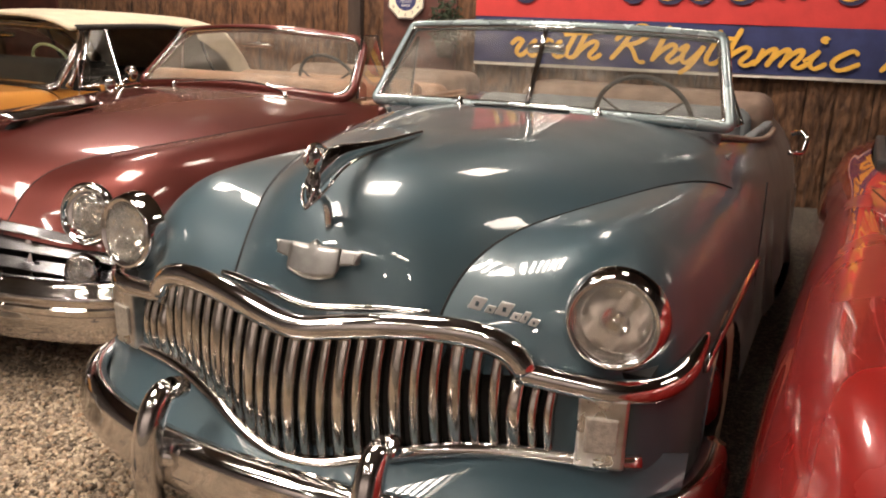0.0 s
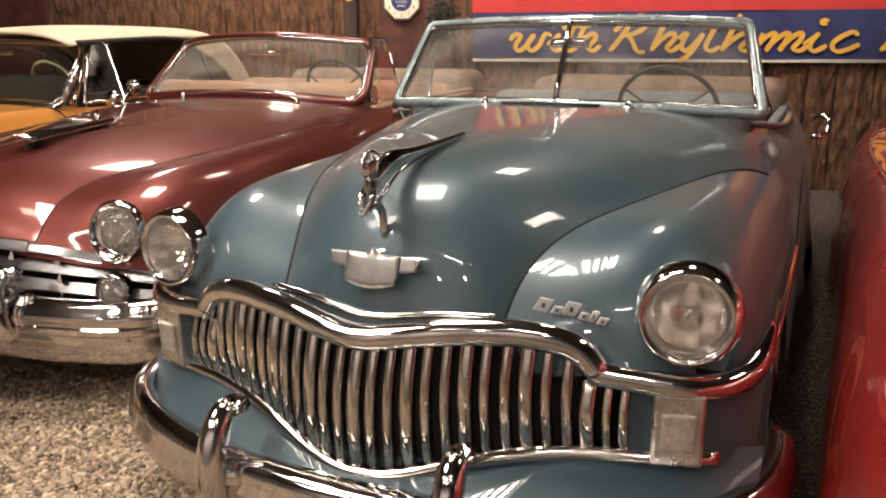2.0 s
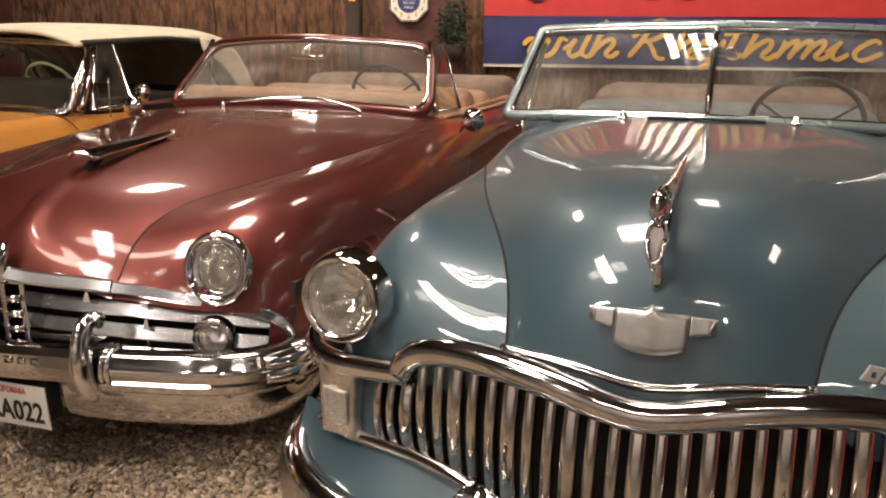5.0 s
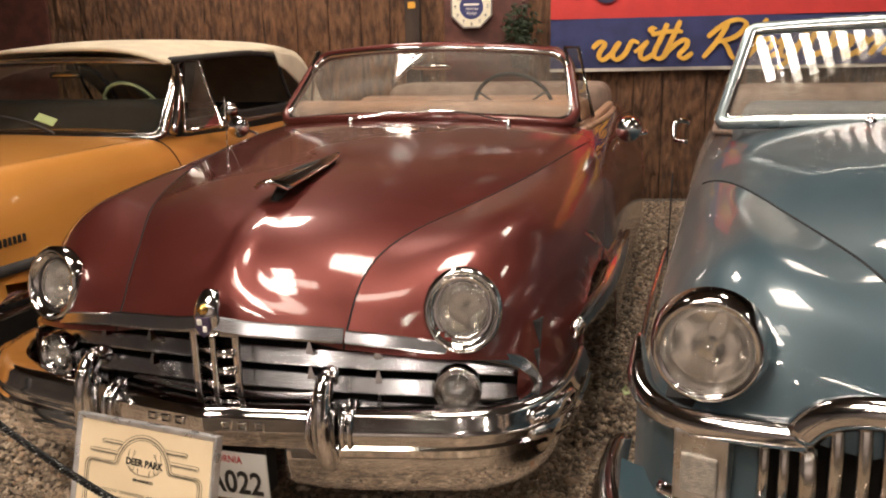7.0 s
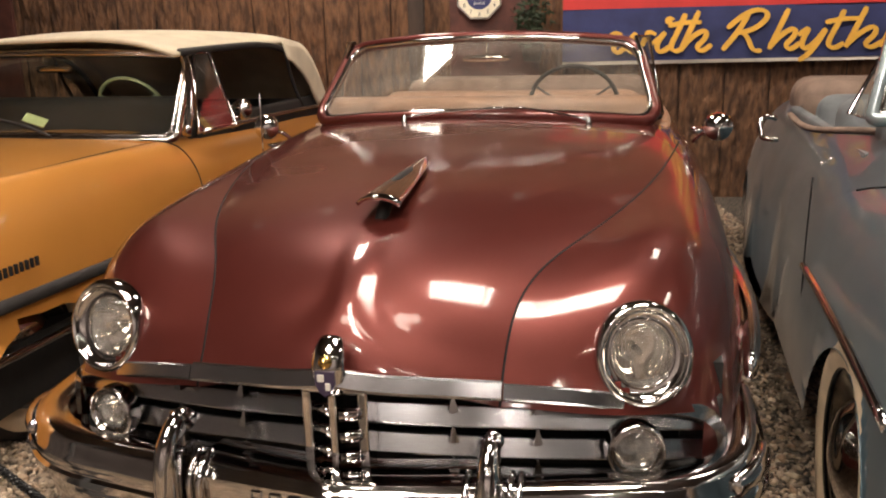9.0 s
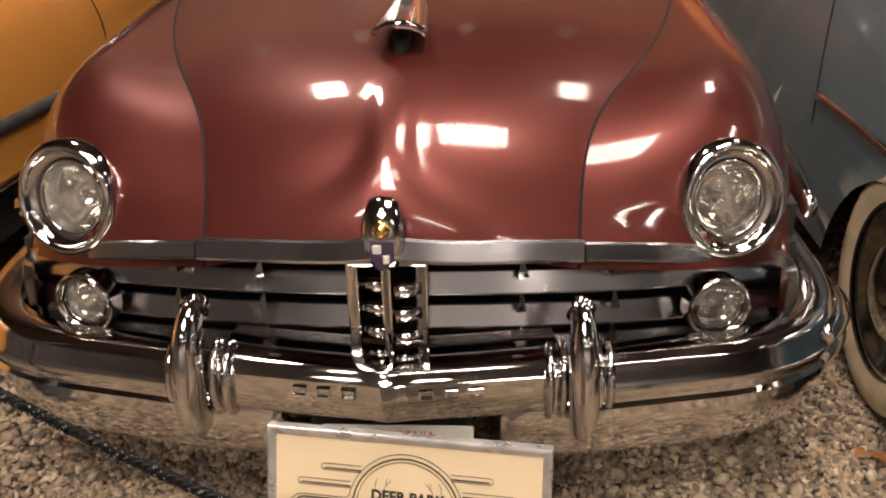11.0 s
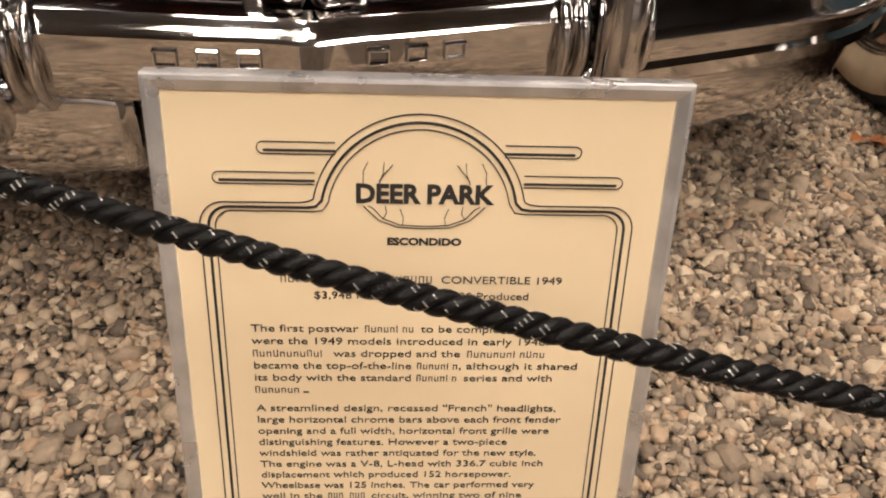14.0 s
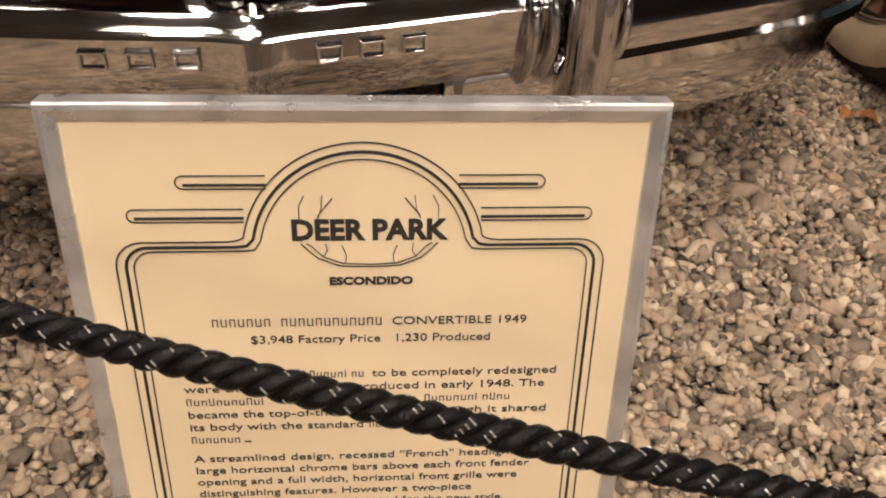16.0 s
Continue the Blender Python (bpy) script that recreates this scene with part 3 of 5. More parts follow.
def wheel(car, x, y, r, width, side, white=True):
    w = lathe("wheel", [(r * 0.40, width / 2 - 0.045), (r * 0.52, width / 2 - 0.03), (r * 0.60, width / 2 - 0.012), (r * 0.66, width / 2 + 0.004), (r * 0.66, width / 2 - 0.02)], CHROME_WORN, car, "", pose(x, y, r, 0, 90 * side, 0), 40)
    lathe("tyre", [(r * 0.64, -width / 2), (r * 0.80, -width / 2 - 0.012), (r * 0.95, -width * 0.42), (r, -width * 0.28), (r, width * 0.28), (r * 0.95, width * 0.42), (r * 0.80, width / 2 + 0.012), (r * 0.64, width / 2)], RUBBER, w, n=48)
    if white:
        lathe("whitewall", [(r * 0.655, width / 2 + 0.001), (r * 0.74, width / 2 + 0.012), (r * 0.82, width / 2 + 0.0145), (r * 0.90, width / 2 + 0.002)], WHITEWALL, w, "yellowed whitewall band", n=48)
    lathe("hubcap", [(0.001, width / 2 + 0.03), (r * 0.15, width / 2 + 0.026), (r * 0.32, width / 2 + 0.008), (r * 0.44, width / 2 - 0.03)], CHROME, w, n=32)
    return w


def steering_wheel(car, at, r, material, spokes=3):
    s = rod("steering_wheel", [(r * math.cos(a), r * math.sin(a), 0) for a in np.linspace(0, 2 * math.pi, 49)[:-1]], 0.011, material, car, closed=True, smooth_path=False)
    s.matrix_basis = at
    for i in range(spokes):
        a = radians(90 + 360 / spokes * i)
        rod("spoke", [(0, 0, -0.04), (0.5 * r * math.cos(a), 0.5 * r * math.sin(a), -0.03), (r * math.cos(a), r * math.sin(a), 0)], 0.006, material, s, n=6, k=6)
    lathe("hub", [(0.001, 0.0), (0.03, -0.006), (0.04, -0.03), (0.03, -0.06)], CHROME, s, n=16)
    rod("column", [(0, 0, -0.04), (0, 0, -0.3), (0, 0, -0.5)], 0.022, material, s, n=4)
    return s


def cushion(name, car, x0, x1, y0, y1, z0, z1, material, bevel=0.05, tilt=0.0, label=""):
    bm = box_bm(-(x1 - x0) / 2, (x1 - x0) / 2, -(y1 - y0) / 2, (y1 - y0) / 2, 0, z1 - z0, bevel, 4)
    return part(name, bm, material, car, label, True, pose((x0 + x1) / 2, (y0 + y1) / 2, z0, tilt))


def tub(car, y0, y1, hw, z0, material):
    part("cabin_floor", box_bm(-hw, hw, y0, y1, z0 - 0.03, z0), material, car)
    part("dashboard", box_bm(-hw, hw, y0, y0 + 0.16, z0 + 0.3, z0 + 0.78, 0.05, 3), material, car, smooth=True)
    for s in (-1, 1):
        part("door_panel", box_bm(min(s * hw, s * (hw + 0.05)), max(s * hw, s * (hw + 0.05)), y0, y1, z0, z0 + 0.66, 0.015), material, car)


def mirror_round(car, base, head, r, label="round chrome side mirror"):
    m = lathe("side_mirror", [(0.001, 0.035), (r * 0.55, 0.03), (r * 0.92, 0.01), (r, -0.012), (r * 0.9, -0.016), (0.001, -0.014)], CHROME, car, label, pose(*head, 90), 28)
    turn_back = pose(0, 0, 0, -90)
    d = np.array(base) - np.array(head)
    rod("arm", [tuple(d), tuple(d * 0.5 + (0, 0, 0.01)), (0, 0.01, -r * 0.6)], 0.009, CHROME, m, n=8).matrix_basis = turn_back
    return m


def strip(name, car, line, w, h, material, label="", up=(0, 0, 1), n=60, smooth_path=True, closed=False):
    """A half-round moulding along a line; w across, h proud."""
    p = path3(line, n) if smooth_path else np.array(line, float)
    prof = [(w / 2 * math.cos(a), h * math.sin(a)) for a in np.linspace(0, math.pi, 7)] + [(-w / 2, -h * 0.4), (w / 2, -h * 0.4)]
    V, F = sweep(p, prof, up, closed)
    return mesh_ob(name, V, F, material, car, label)


def mirrored(points):
    """A line given for one side, from the middle outwards, carried over to the other."""
    return [(-x, y, z) for x, y, z in reversed(points[1:])] + list(points) if points[0][0] == 0 else [(-x, y, z) for x, y, z in reversed(points)] + list(points)


def bumper_bar(name, car, line, profile, material, label="", n=90):
    """profile: (forward, up) around the bar."""
    p = path3(mirrored(line), n)
    V, F = sweep(p, [(a, b) for a, b in profile])
    return mesh_ob(name, V, F, material, car, label)


# ---------------------------------------------------------------- the blue convertible
def blue_convertible():
    car = thing("convertible_car", pose(-1.966, 5.65, 0, 0, 0, -11.2), "dusty blue-green 1950s convertible with toothed chrome grille, top folded", "car", "parked cars")
    P = dict(
        yf=lambda X: -0.15 + 0.20 * X ** 1.5 + 0.20 * (X / 0.95) ** 14,
        W=spline([-0.2, 0.1, 0.6, 1.3, 2.6, 4.4, 5.1], [0.92, 0.935, 0.955, 0.965, 0.955, 0.91, 0.80]),
        xh=spline([-0.2, 0.0, 0.25, 0.6, 1.0, 1.4, 5.1], [0.32, 0.335, 0.43, 0.58, 0.71, 0.83, 0.74]),
        Hc=spline([-0.2, 0.1, 0.4, 0.9, 1.4, 2.2, 5.1], [1.11, 1.15, 1.18, 1.205, 1.22, 1.2, 1.05]),
        S=spline([-0.2, 0.1, 0.4, 0.9, 1.4, 2.2, 5.1], [0.90, 0.965, 1.015, 1.05, 1.08, 1.10, 0.98]),
        F=spline([-0.2, 0.1, 0.4, 0.9, 1.4, 2.2, 5.1], [0.97, 1.005, 1.035, 1.06, 1.085, 1.10, 0.98]),
        L=0.46, n=3.0, zlo=0.30, R=0.34, ms=2.5, p=2.8, rc=0.5, seam=0.0055, lip=lambda X: 0.782 + 0.030 * min(1.0, X / 0.28) - 0.090 * max(0.0, min(1.0, (X - 0.50) / 0.07)), grille=0.66,
        yend=5.1, ytail=4.0, cabin=(1.55, 3.3, 0.13), cowl=1.42, arches=[(0.82, 0.25, 0.385), (4.0, 0.25, 0.385)], holes=[(0.775, 0.0, 0.862, 0.092)])
    surf, face_y = shell(car, P, BLUE, "dusty blue-green painted body", "long blue-green hood", 26, 40, 8, 28, 60)
    # Solid black block paints the shade behind the teeth.
    part("grille_shade_block", box_bm(-0.86, 0.86, 0.06, 0.5, 0.30, 0.72), BLACK, car, "black block painted as shade behind the grille")
    # upper moulding over the teeth
    up = [(0, -0.19, 0.762), (0.10, -0.182, 0.775), (0.22, -0.16, 0.796), (0.36, -0.125, 0.806), (0.48, -0.09, 0.795), (0.555, -0.068, 0.76), (0.585, -0.06, 0.72)]
    V, F = sweep(path3(mirrored(up), 90), [(0.034 * math.cos(a), 0.036 * math.sin(a)) for a in np.linspace(0, 2 * math.pi, 13)[:-1]])
    mesh_ob("grille_moulding", V, F, CHROME, car, "thick arched chrome moulding over the grille")
    for s in (-1, 1):
        ln = [(s * 0.57, -0.062, 0.715), (s * 0.70, -0.03, 0.70), (s * 0.82, 0.01, 0.692), (s * 0.90, 0.09, 0.70), (s * 0.935, 0.22, 0.73), (s * 0.945, 0.33, 0.76)]
        V, F = sweep(path3(ln, 30), circle(0.030, 10, 0.032), scale=[1 if i < 22 else 1 - 0.7 * (i - 22) / 8 for i in range(30)])
        mesh_ob("side_moulding", V, F, CHROME, car)
    low = [(0, -0.215, 0.395), (0.10, -0.205, 0.405), (0.24, -0.165, 0.445), (0.40, -0.11, 0.485), (0.58, -0.05, 0.50), (0.74, -0.005, 0.50), (0.86, 0.05, 0.50)]
    V, F = sweep(path3(mirrored(low), 80), circle(0.024, 10, 0.022))
    mesh_ob("lower_moulding", V, F, CHROME, car, "wavy chrome moulding under the grille")
    upz = path3(mirrored(up), 200)
    lowz = path3(mirrored(low), 200)

    def tooth(x, w):
        zt = float(np.interp(x, upz[:, 0], upz[:, 2])) if abs(x) < 0.56 else 0.70
        yt = float(np.interp(x, upz[:, 0], upz[:, 1])) if abs(x) < 0.56 else -0.066 + 0.25 * (abs(x) - 0.56)
        zb, yb = float(np.interp(x, lowz[:, 0], lowz[:, 2])), float(np.interp(x, lowz[:, 0], lowz[:, 1]))
        ln = [(x, yt + 0.014, zt - 0.012), (x, yt * 0.7 + yb * 0.3 - 0.012, zt * 0.7 + zb * 0.3), (x, yt * 0.3 + yb * 0.7 - 0.014, zt * 0.3 + zb * 0.7), (x, yb + 0.006, zb + 0.006)]
        prof = [(w / 2, -0.02), (w / 2, 0.001), (w * 0.40, 0.007), (w * 0.15, 0.0095), (-w * 0.15, 0.0095), (-w * 0.40, 0.007), (-w / 2, 0.001), (-w / 2, -0.02)]
        V, F = sweep(path3(ln, 14), prof, (0, -1, 0))
        mesh_ob("grille_tooth", V, F, CHROME_WORN, car)
    for i in range(-12, 13):
        tooth(i * 0.0472, 0.026 if i % 3 else 0.036)
    for s in (-1, 1):
        for xx in (0.612, 0.650):
            tooth(s * xx, 0.022)
        lp = part("parking_lamp", box_bm(-0.06, 0.06, -0.02, 0.03, -0.095, 0.095, 0.008), STEEL, car, "square frosted parking lamp in metal surround", False, pose(s * 0.772, -0.012, 0.590, 2, 0, 15 * s))
        part("lens", box_bm(-0.040, 0.040, -0.030, -0.018, -0.05, 0.045, 0.006), BROWN_LENS, lp, "frosted glass")
        headlight(car, s * 0.775, -0.002, 0.862, 0.117, s, 6, tilt=4, lip=1.06)
    for s in (-1, 1):
        grid("side_panel", lambda a, b: (s * (0.815 + 0.125 * math.sin(a * math.pi / 2)), 0.035 + 0.25 * (1 - math.cos(a * math.pi / 2)), 0.33 + 0.37 * b), 14, 6, BLUE, car, "painted panel beside the parking lamp")
    # splash pan and bumper
    grid("splash_pan", lambda a, b: (-0.96 + 1.92 * a, (-0.16 + 0.30 * abs(2 * a - 1) ** 1.8) * b + (-0.31 + 0.36 * abs(2 * a - 1) ** 2.6) * (1 - b), 0.380 + (0.035 + 0.095 * min(1, abs(2 * a - 1) * 1.5)) * b), 40, 6, BLUE, car, "blue painted pan behind the bumper")
    bl = [(0, -0.335, 0.355), (0.3, -0.315, 0.355), (0.6, -0.24, 0.355), (0.80, -0.13, 0.355), (0.92, 0.0, 0.355), (0.985, 0.18, 0.355), (0.99, 0.42, 0.355)]
    face = [(-0.03, 0.078), (0.0, 0.085), (0.03, 0.072), (0.042, 0.045), (0.040, 0.02), (0.052, 0.0), (0.050, -0.03), (0.036, -0.06), (0.015, -0.08), (-0.03, -0.085), (-0.02, 0.0)]
    bumper_bar("bumper", car, bl, face, CHROME, "heavy chrome bumper with light scratches")
    for s in (-1, 1):
        rod("bumper_guard", [(s * 0.335, -0.355, 0.19), (s * 0.335, -0.375, 0.27), (s * 0.335, -0.385, 0.38), (s * 0.333, -0.37, 0.48), (s * 0.33, -0.32, 0.55), (s * 0.33, -0.25, 0.54)], 0.038, CHROME, car, "upright chrome bumper guard", n=24, k=14, up=(0, -1, 0.01), scale=[0.75 + 0.3 * math.sin(math.pi * i / 23) for i in range(24)])
        strip("guard_collar", car, [(s * 0.335 - 0.07, -0.325, 0.38), (s * 0.335, -0.35, 0.385), (s * 0.335 + 0.07, -0.325, 0.38)], 0.07, 0.03, CHROME, up=(0, -1, 0.2), n=10)
    # hood ornament, badge, script
    o = lathe("hood_ornament", [(0.001, 0.032), (0.011, 0.030), (0.019, 0.022), (0.023, 0.010), (0.024, -0.004), (0.021, -0.016), (0.015, -0.028), (0.012, -0.040)], CHROME, car, "chrome helmeted head sweeping back into a long spear", pose(0, -0.105, 1.181, 14), 24, 0.92, 1.12)
    rod("crest", [(0, -0.138, 1.172), (0, -0.136, 1.196), (0, -0.112, 1.216), (0, -0.075, 1.213), (0, -0.05, 1.20)], 0.006, CHROME, o, n=18, k=8, up=(1, 0, 0)).matrix_basis = pose(0, -0.105, 1.181, 14).inverted()
    low_line, top_line = spline([0, 0.14, 0.26, 0.6, 1], [1.075, 1.125, 1.152, 1.176, 1.190]), spline([0, 0.1, 0.3, 1], [1.150, 1.192, 1.205, 1.204])

    def spear(a, b):
        th = 2 * math.pi * a
        z0, z1 = low_line(b), top_line(b)
        hw = (0.019 - 0.014 * b) * (1 - 0.35 * math.exp(-((b - 0.05) / 0.06) ** 2))
        cz, sz = math.cos(th), math.sin(th)
        return (hw * (abs(cz) ** 0.7 * (1 if cz >= 0 else -1)) * (1 + 0.35 * math.sin(5 * th) * 0.4), -0.118 + 0.60 * b, (z0 + z1) / 2 + (z1 - z0) / 2 * sz)
    grid("spear", spear, 30, 40, CHROME, o).matrix_basis = pose(0, -0.105, 1.181, 14).inverted()

    def chest(a, b):
        th = 2 * math.pi * a
        hw = 0.013 + 0.012 * math.sin(math.pi * min(1, b * 1.1)) - 0.006 * b
        return (hw * math.cos(th), -0.112 - 0.024 * b + 0.016 * math.sin(th) + 0.05 * (1 - math.sin(th)) * 0.3, 1.155 - 0.092 * b - 0.012 * abs(math.cos(th)) * 0 + 0.010 * b * abs(math.cos(th)))
    grid("chest", chest, 18, 14, CHROME, o).matrix_basis = pose(0, -0.105, 1.181, 14).inverted()
    for s in (-1, 1):
        rod("ridge", [(s * 0.017, -0.120, 1.120), (s * 0.010, -0.138, 1.080), (0, -0.142, 1.062), (s * 0.006, -0.10, 1.078), (s * 0.014, 0.0, 1.138), (s * 0.009, 0.2, 1.170), (0, 0.46, 1.190)], 0.0045, CHROME, o, n=40, k=6).matrix_basis = pose(0, -0.105, 1.181, 14).inverted()
    rod("mount", [(0, -0.10, 1.085), (0, -0.07, 1.08), (0, -0.03, surf(0, -0.03) - 0.02)], 0.012, CHROME, o, n=8, k=8).matrix_basis = pose(0, -0.105, 1.181, 14).inverted()

    def badge_f(a, c):
        u = 2 * a - 1
        au = abs(u)
        top = 0.034 + 0.014 * max(0, 1 - au / 0.12) if au < 0.55 else 0.031 - 0.006 * (au - 0.5)
        bot = -0.050 + 0.050 * au * au if au < 0.55 else -0.010 + 0.022 * (au - 0.55)
        zz_ = 0.920 + top + (bot - top) * c
        return (u * (0.132 - 0.016 * c * (au > 0.9)), face_y(au * 0.132, zz_) - 0.010 - 0.007 * (au < 0.55), zz_)
    b = grid("badge", badge_f, 80, 6, POT_METAL, car, "winged chrome shield badge on the nose")
    b.modifiers.new("thick", "SOLIDIFY").thickness = 0.012
    for s in (-1, 1):
        for k in range(4):
            zr = 0.946 - 0.0085 * k
            strip("rib", b, [(s * xx, face_y(xx, zr) - 0.018, zr) for xx in (0.078, 0.10, 0.122)], 0.005, 0.003, BLADE, up=(0, -1, 0.2), n=8)
    nx = 0.418
    for wd, ht in ((0.034, 0.034), (0.022, 0.020), (0.034, 0.036), (0.022, 0.020), (0.016, 0.030), (0.022, 0.020)):
        q = (nx + wd / 2 - 0.418) / 0.17
        zc = 0.842 - 0.030 * q + ht / 2
        bm = box_bm(-wd / 2, wd / 2, -0.004, 0.004, -ht / 2, ht / 2, 0.002)
        for v in bm.verts:
            v.co.x += 0.35 * v.co.z
        inner = box_bm(-wd * 0.13, wd * 0.13, -0.0045, 0.0, -ht * 0.20, ht * 0.16)
        at_ = pose(nx + wd / 2, face_y(nx + wd / 2, zc) - 0.003, zc, -4, 10, 16)
        mark = part("nameplate_mark", bm, ALLOY, car, "raised chrome nameplate block", False, at_)
        part("counter", inner, BLUE, mark)
        nx += wd + 0.004
    # lip strip between hood and moulding
    strip("hood_lip", car, mirrored([(0, face_y(0, 0.80) - 0.008, 0.800), (0.12, face_y(0.12, 0.81) - 0.006, 0.812), (0.33, face_y(0.33, 0.82) - 0.004, 0.822)]), 0.022, 0.010, CHROME, up=(0, -1, 0.2), n=30)
    strip("cowl_vent", car, [(-0.20, 1.34, surf(0.2, 1.34) + 0.004), (0, 1.325, surf(0, 1.325) + 0.006), (0.20, 1.34, surf(0.2, 1.34) + 0.004)], 0.045, 0.006, SEAM, "black slot of the cowl vent", n=14)
    windshield(car, 0.788, 0.695, 1.41, 1.60, 1.21, 1.545, 0.0, 0.02, 0.03, "pale grey-blue metal windshield frame", PALE_FRAME, 0.023, 0.009, split=True)
    for s in (-1, 1):
        lathe("wiper_pivot", [(0.001, 0.03), (0.008, 0.026), (0.012, 0.01), (0.022, 0.0)], CHROME, car, at=pose(s * 0.30, 1.40, surf(0.3, 1.40)), n=14)
        # quarter window by the pillar
        q = [(s * 0.79, 1.56, 1.19), (s * 0.69, 1.74, 1.47), (s * 0.79, 1.86, 1.18)]
        rod("vent_frame", q, 0.009, CHROME, car, smooth_path=False, closed=True, k=6)
        pane = mesh_ob("vent_pane", q, [(0, 1, 2)], SIDE_GLASS, car, smooth=False)
        pane.visible_shadow = False
        rod("door_handle", [(s * 0.94, 2.54, 1.0), (s * 0.99, 2.56, 1.0), (s * 1.005, 2.60, 1.01), (s * 1.005, 2.63, 1.08), (s * 0.99, 2.64, 1.09), (s * 0.94, 2.66, 1.08)], 0.012, CHROME, car, "chrome pull door handle", n=14)
        rod("door_seam", [(s * 0.946, 1.52, 1.0), (s * 0.95, 1.52, 0.8), (s * 0.95, 1.5, 0.5)], 0.003, SEAM, car, n=8, k=5)
        rod("cabin_sill", [(s * a, b, c + 0.002) for a, b, c in P["edge"]], 0.017, BOOT, car, "padded tan top edge of the door", k=10, flat=0.013, smooth_path=False)
        strip("side_spear", car, [(s * 0.947, 0.35, 0.66), (s * 0.955, 0.9, 0.70), (s * 0.955, 1.5, 0.70)], 0.03, 0.012, CHROME, up=(s, 0, 0.1), n=16)
        wheel(car, s * 0.845, 0.80, 0.36, 0.17, s)
        wheel(car, s * 0.78, 4.0, 0.36, 0.17, s)
    tub(car, 1.55, 3.35, 0.74, 0.42, SEAT_GREY)
    cushion("front_seat", car, -0.70, 0.70, 2.35, 2.60, 0.5, 1.19, SEAT_GREY, 0.08, -8, "grey cloth front seat back")
    cushion("rear_seat", car, -0.68, 0.68, 3.05, 3.30, 0.5, 1.15, SEAT_GREY, 0.08, -8)
    cushion("folded_top", car, -0.76, 0.76, 3.25, 3.75, 0.98, 1.22, BOOT, 0.10, 0, "folded convertible top under a tan cover")
    steering_wheel(car, pose(0.36, 1.92, 1.16, -62), 0.215, DARK_IN)
    rod("rear_mirror", [(-0.08, 1.60, 1.45), (0, 1.595, 1.455), (0.08, 1.60, 1.45)], 0.02, CHROME, car, n=8)
    return car


# ---------------------------------------------------------------- the maroon convertible
def maroon_convertible():
    car = thing("convertible_car", pose(-3.995, 6.487, 0, 0, 0, -8.2), "polished maroon 1949 convertible with full-width chrome grille, top folded", "car", "parked cars")

    def bulge(X, y, z):
        w = 0.045 + 0.26 * max(0.0, (0.90 - z) / 0.17) ** 2.2
        return 0.024 * math.exp(-(X / w) ** 3) * max(0.0, min(1, (1.045 - z) / 0.10)) if y < 0.5 else 0.0
    P = dict(
        yf=lambda X: -0.225 + 0.30 * X * X + 0.16 * (X / 0.95) ** 14,
        W=spline([-0.2, 0.1, 0.6, 1.3, 3.0, 4.8, 5.4], [0.935, 0.962, 1.020, 1.055, 1.055, 0.97, 0.82]),
        xh=spline([-0.2, 0.0, 0.25, 0.6, 1.0, 1.6, 5.4], [0.375, 0.40, 0.51, 0.65, 0.76, 0.86, 0.78]),
        Hc=spline([-0.2, 0.1, 0.4, 0.9, 1.6, 2.2, 5.4], [0.95, 0.99, 1.035, 1.075, 1.125, 1.12, 1.02]),
        S=spline([-0.2, 0.1, 0.4, 0.9, 1.6, 2.2, 5.4], [0.885, 0.922, 0.957, 1.0, 1.055, 1.07, 0.97]),
        F=spline([-0.2, 0.1, 0.4, 0.9, 1.6, 2.2, 5.4], [0.915, 0.952, 0.978, 1.008, 1.057, 1.07, 0.97]),
        L=0.50, n=3.0, zlo=0.30, R=0.32, ms=2.7, p=2.2, rc=0.5, lip=lambda X: 0.746 - 0.17 * X * X, grille=0.86, bulge=bulge,
        yend=5.4, ytail=4.3, cabin=(1.95, 3.6, 0.18), cowl=1.72, arches=[(0.78, 0.30, 0.40), (4.0, 0.30, 0.40)], holes=[(0.70, -0.015, 0.755, 0.102)])
    surf, face_y = shell(car, P, MAROON, "polished maroon painted body", "long maroon hood with a raised centre rib", 40, 44, 10, 44, 60)
    # Black block in the grille's hollow stands for the shade there.
    part("grille_shade_block", box_bm(-0.90, 0.90, 0.13, 0.5, 0.30, 0.68), BLACK, car, "black block painted as shade behind the grille")
    # moulding over the grille, centre and ends
    ln = [(0, -0.252, 0.742), (0.045, -0.243, 0.734), (0.11, -0.226, 0.722), (0.22, -0.206, 0.714), (0.382, -0.168, 0.700)]
    band = [(-0.023, -0.006), (-0.023, 0.003), (-0.017, 0.008), (0.017, 0.008), (0.023, 0.003), (0.023, -0.006)]
    V, F = sweep(path3(mirrored(ln), 70), band, (0, -1, 0.45))
    mesh_ob("grille_moulding", V, F, BLADE, car, "flat chrome band along the hood's front edge", crease=25)
    for s in (-1, 1):
        V, F = sweep(path3([(s * 0.386, -0.167, 0.697), (s * 0.55, -0.112, 0.671), (s * 0.70, -0.045, 0.634), (s * 0.80, 0.008, 0.604), (s * 0.86, 0.05, 0.570), (s * 0.89, 0.078, 0.52), (s * 0.895, 0.082, 0.43)], 50), [(a * 0.86, b) for a, b in band], (0, -1, 0.45))
        mesh_ob("grille_moulding", V, F, BLADE, car, "flat chrome band along the fender's lower edge", crease=25)
    for zc in (0.618, 0.540, 0.462):
        for s in (-1, 1):
            ln = [(s * xx, -0.15 + 0.30 * xx * xx, zc - 0.09 * xx * xx) for xx in (0.07, 0.3, 0.5, 0.70, 0.885)]
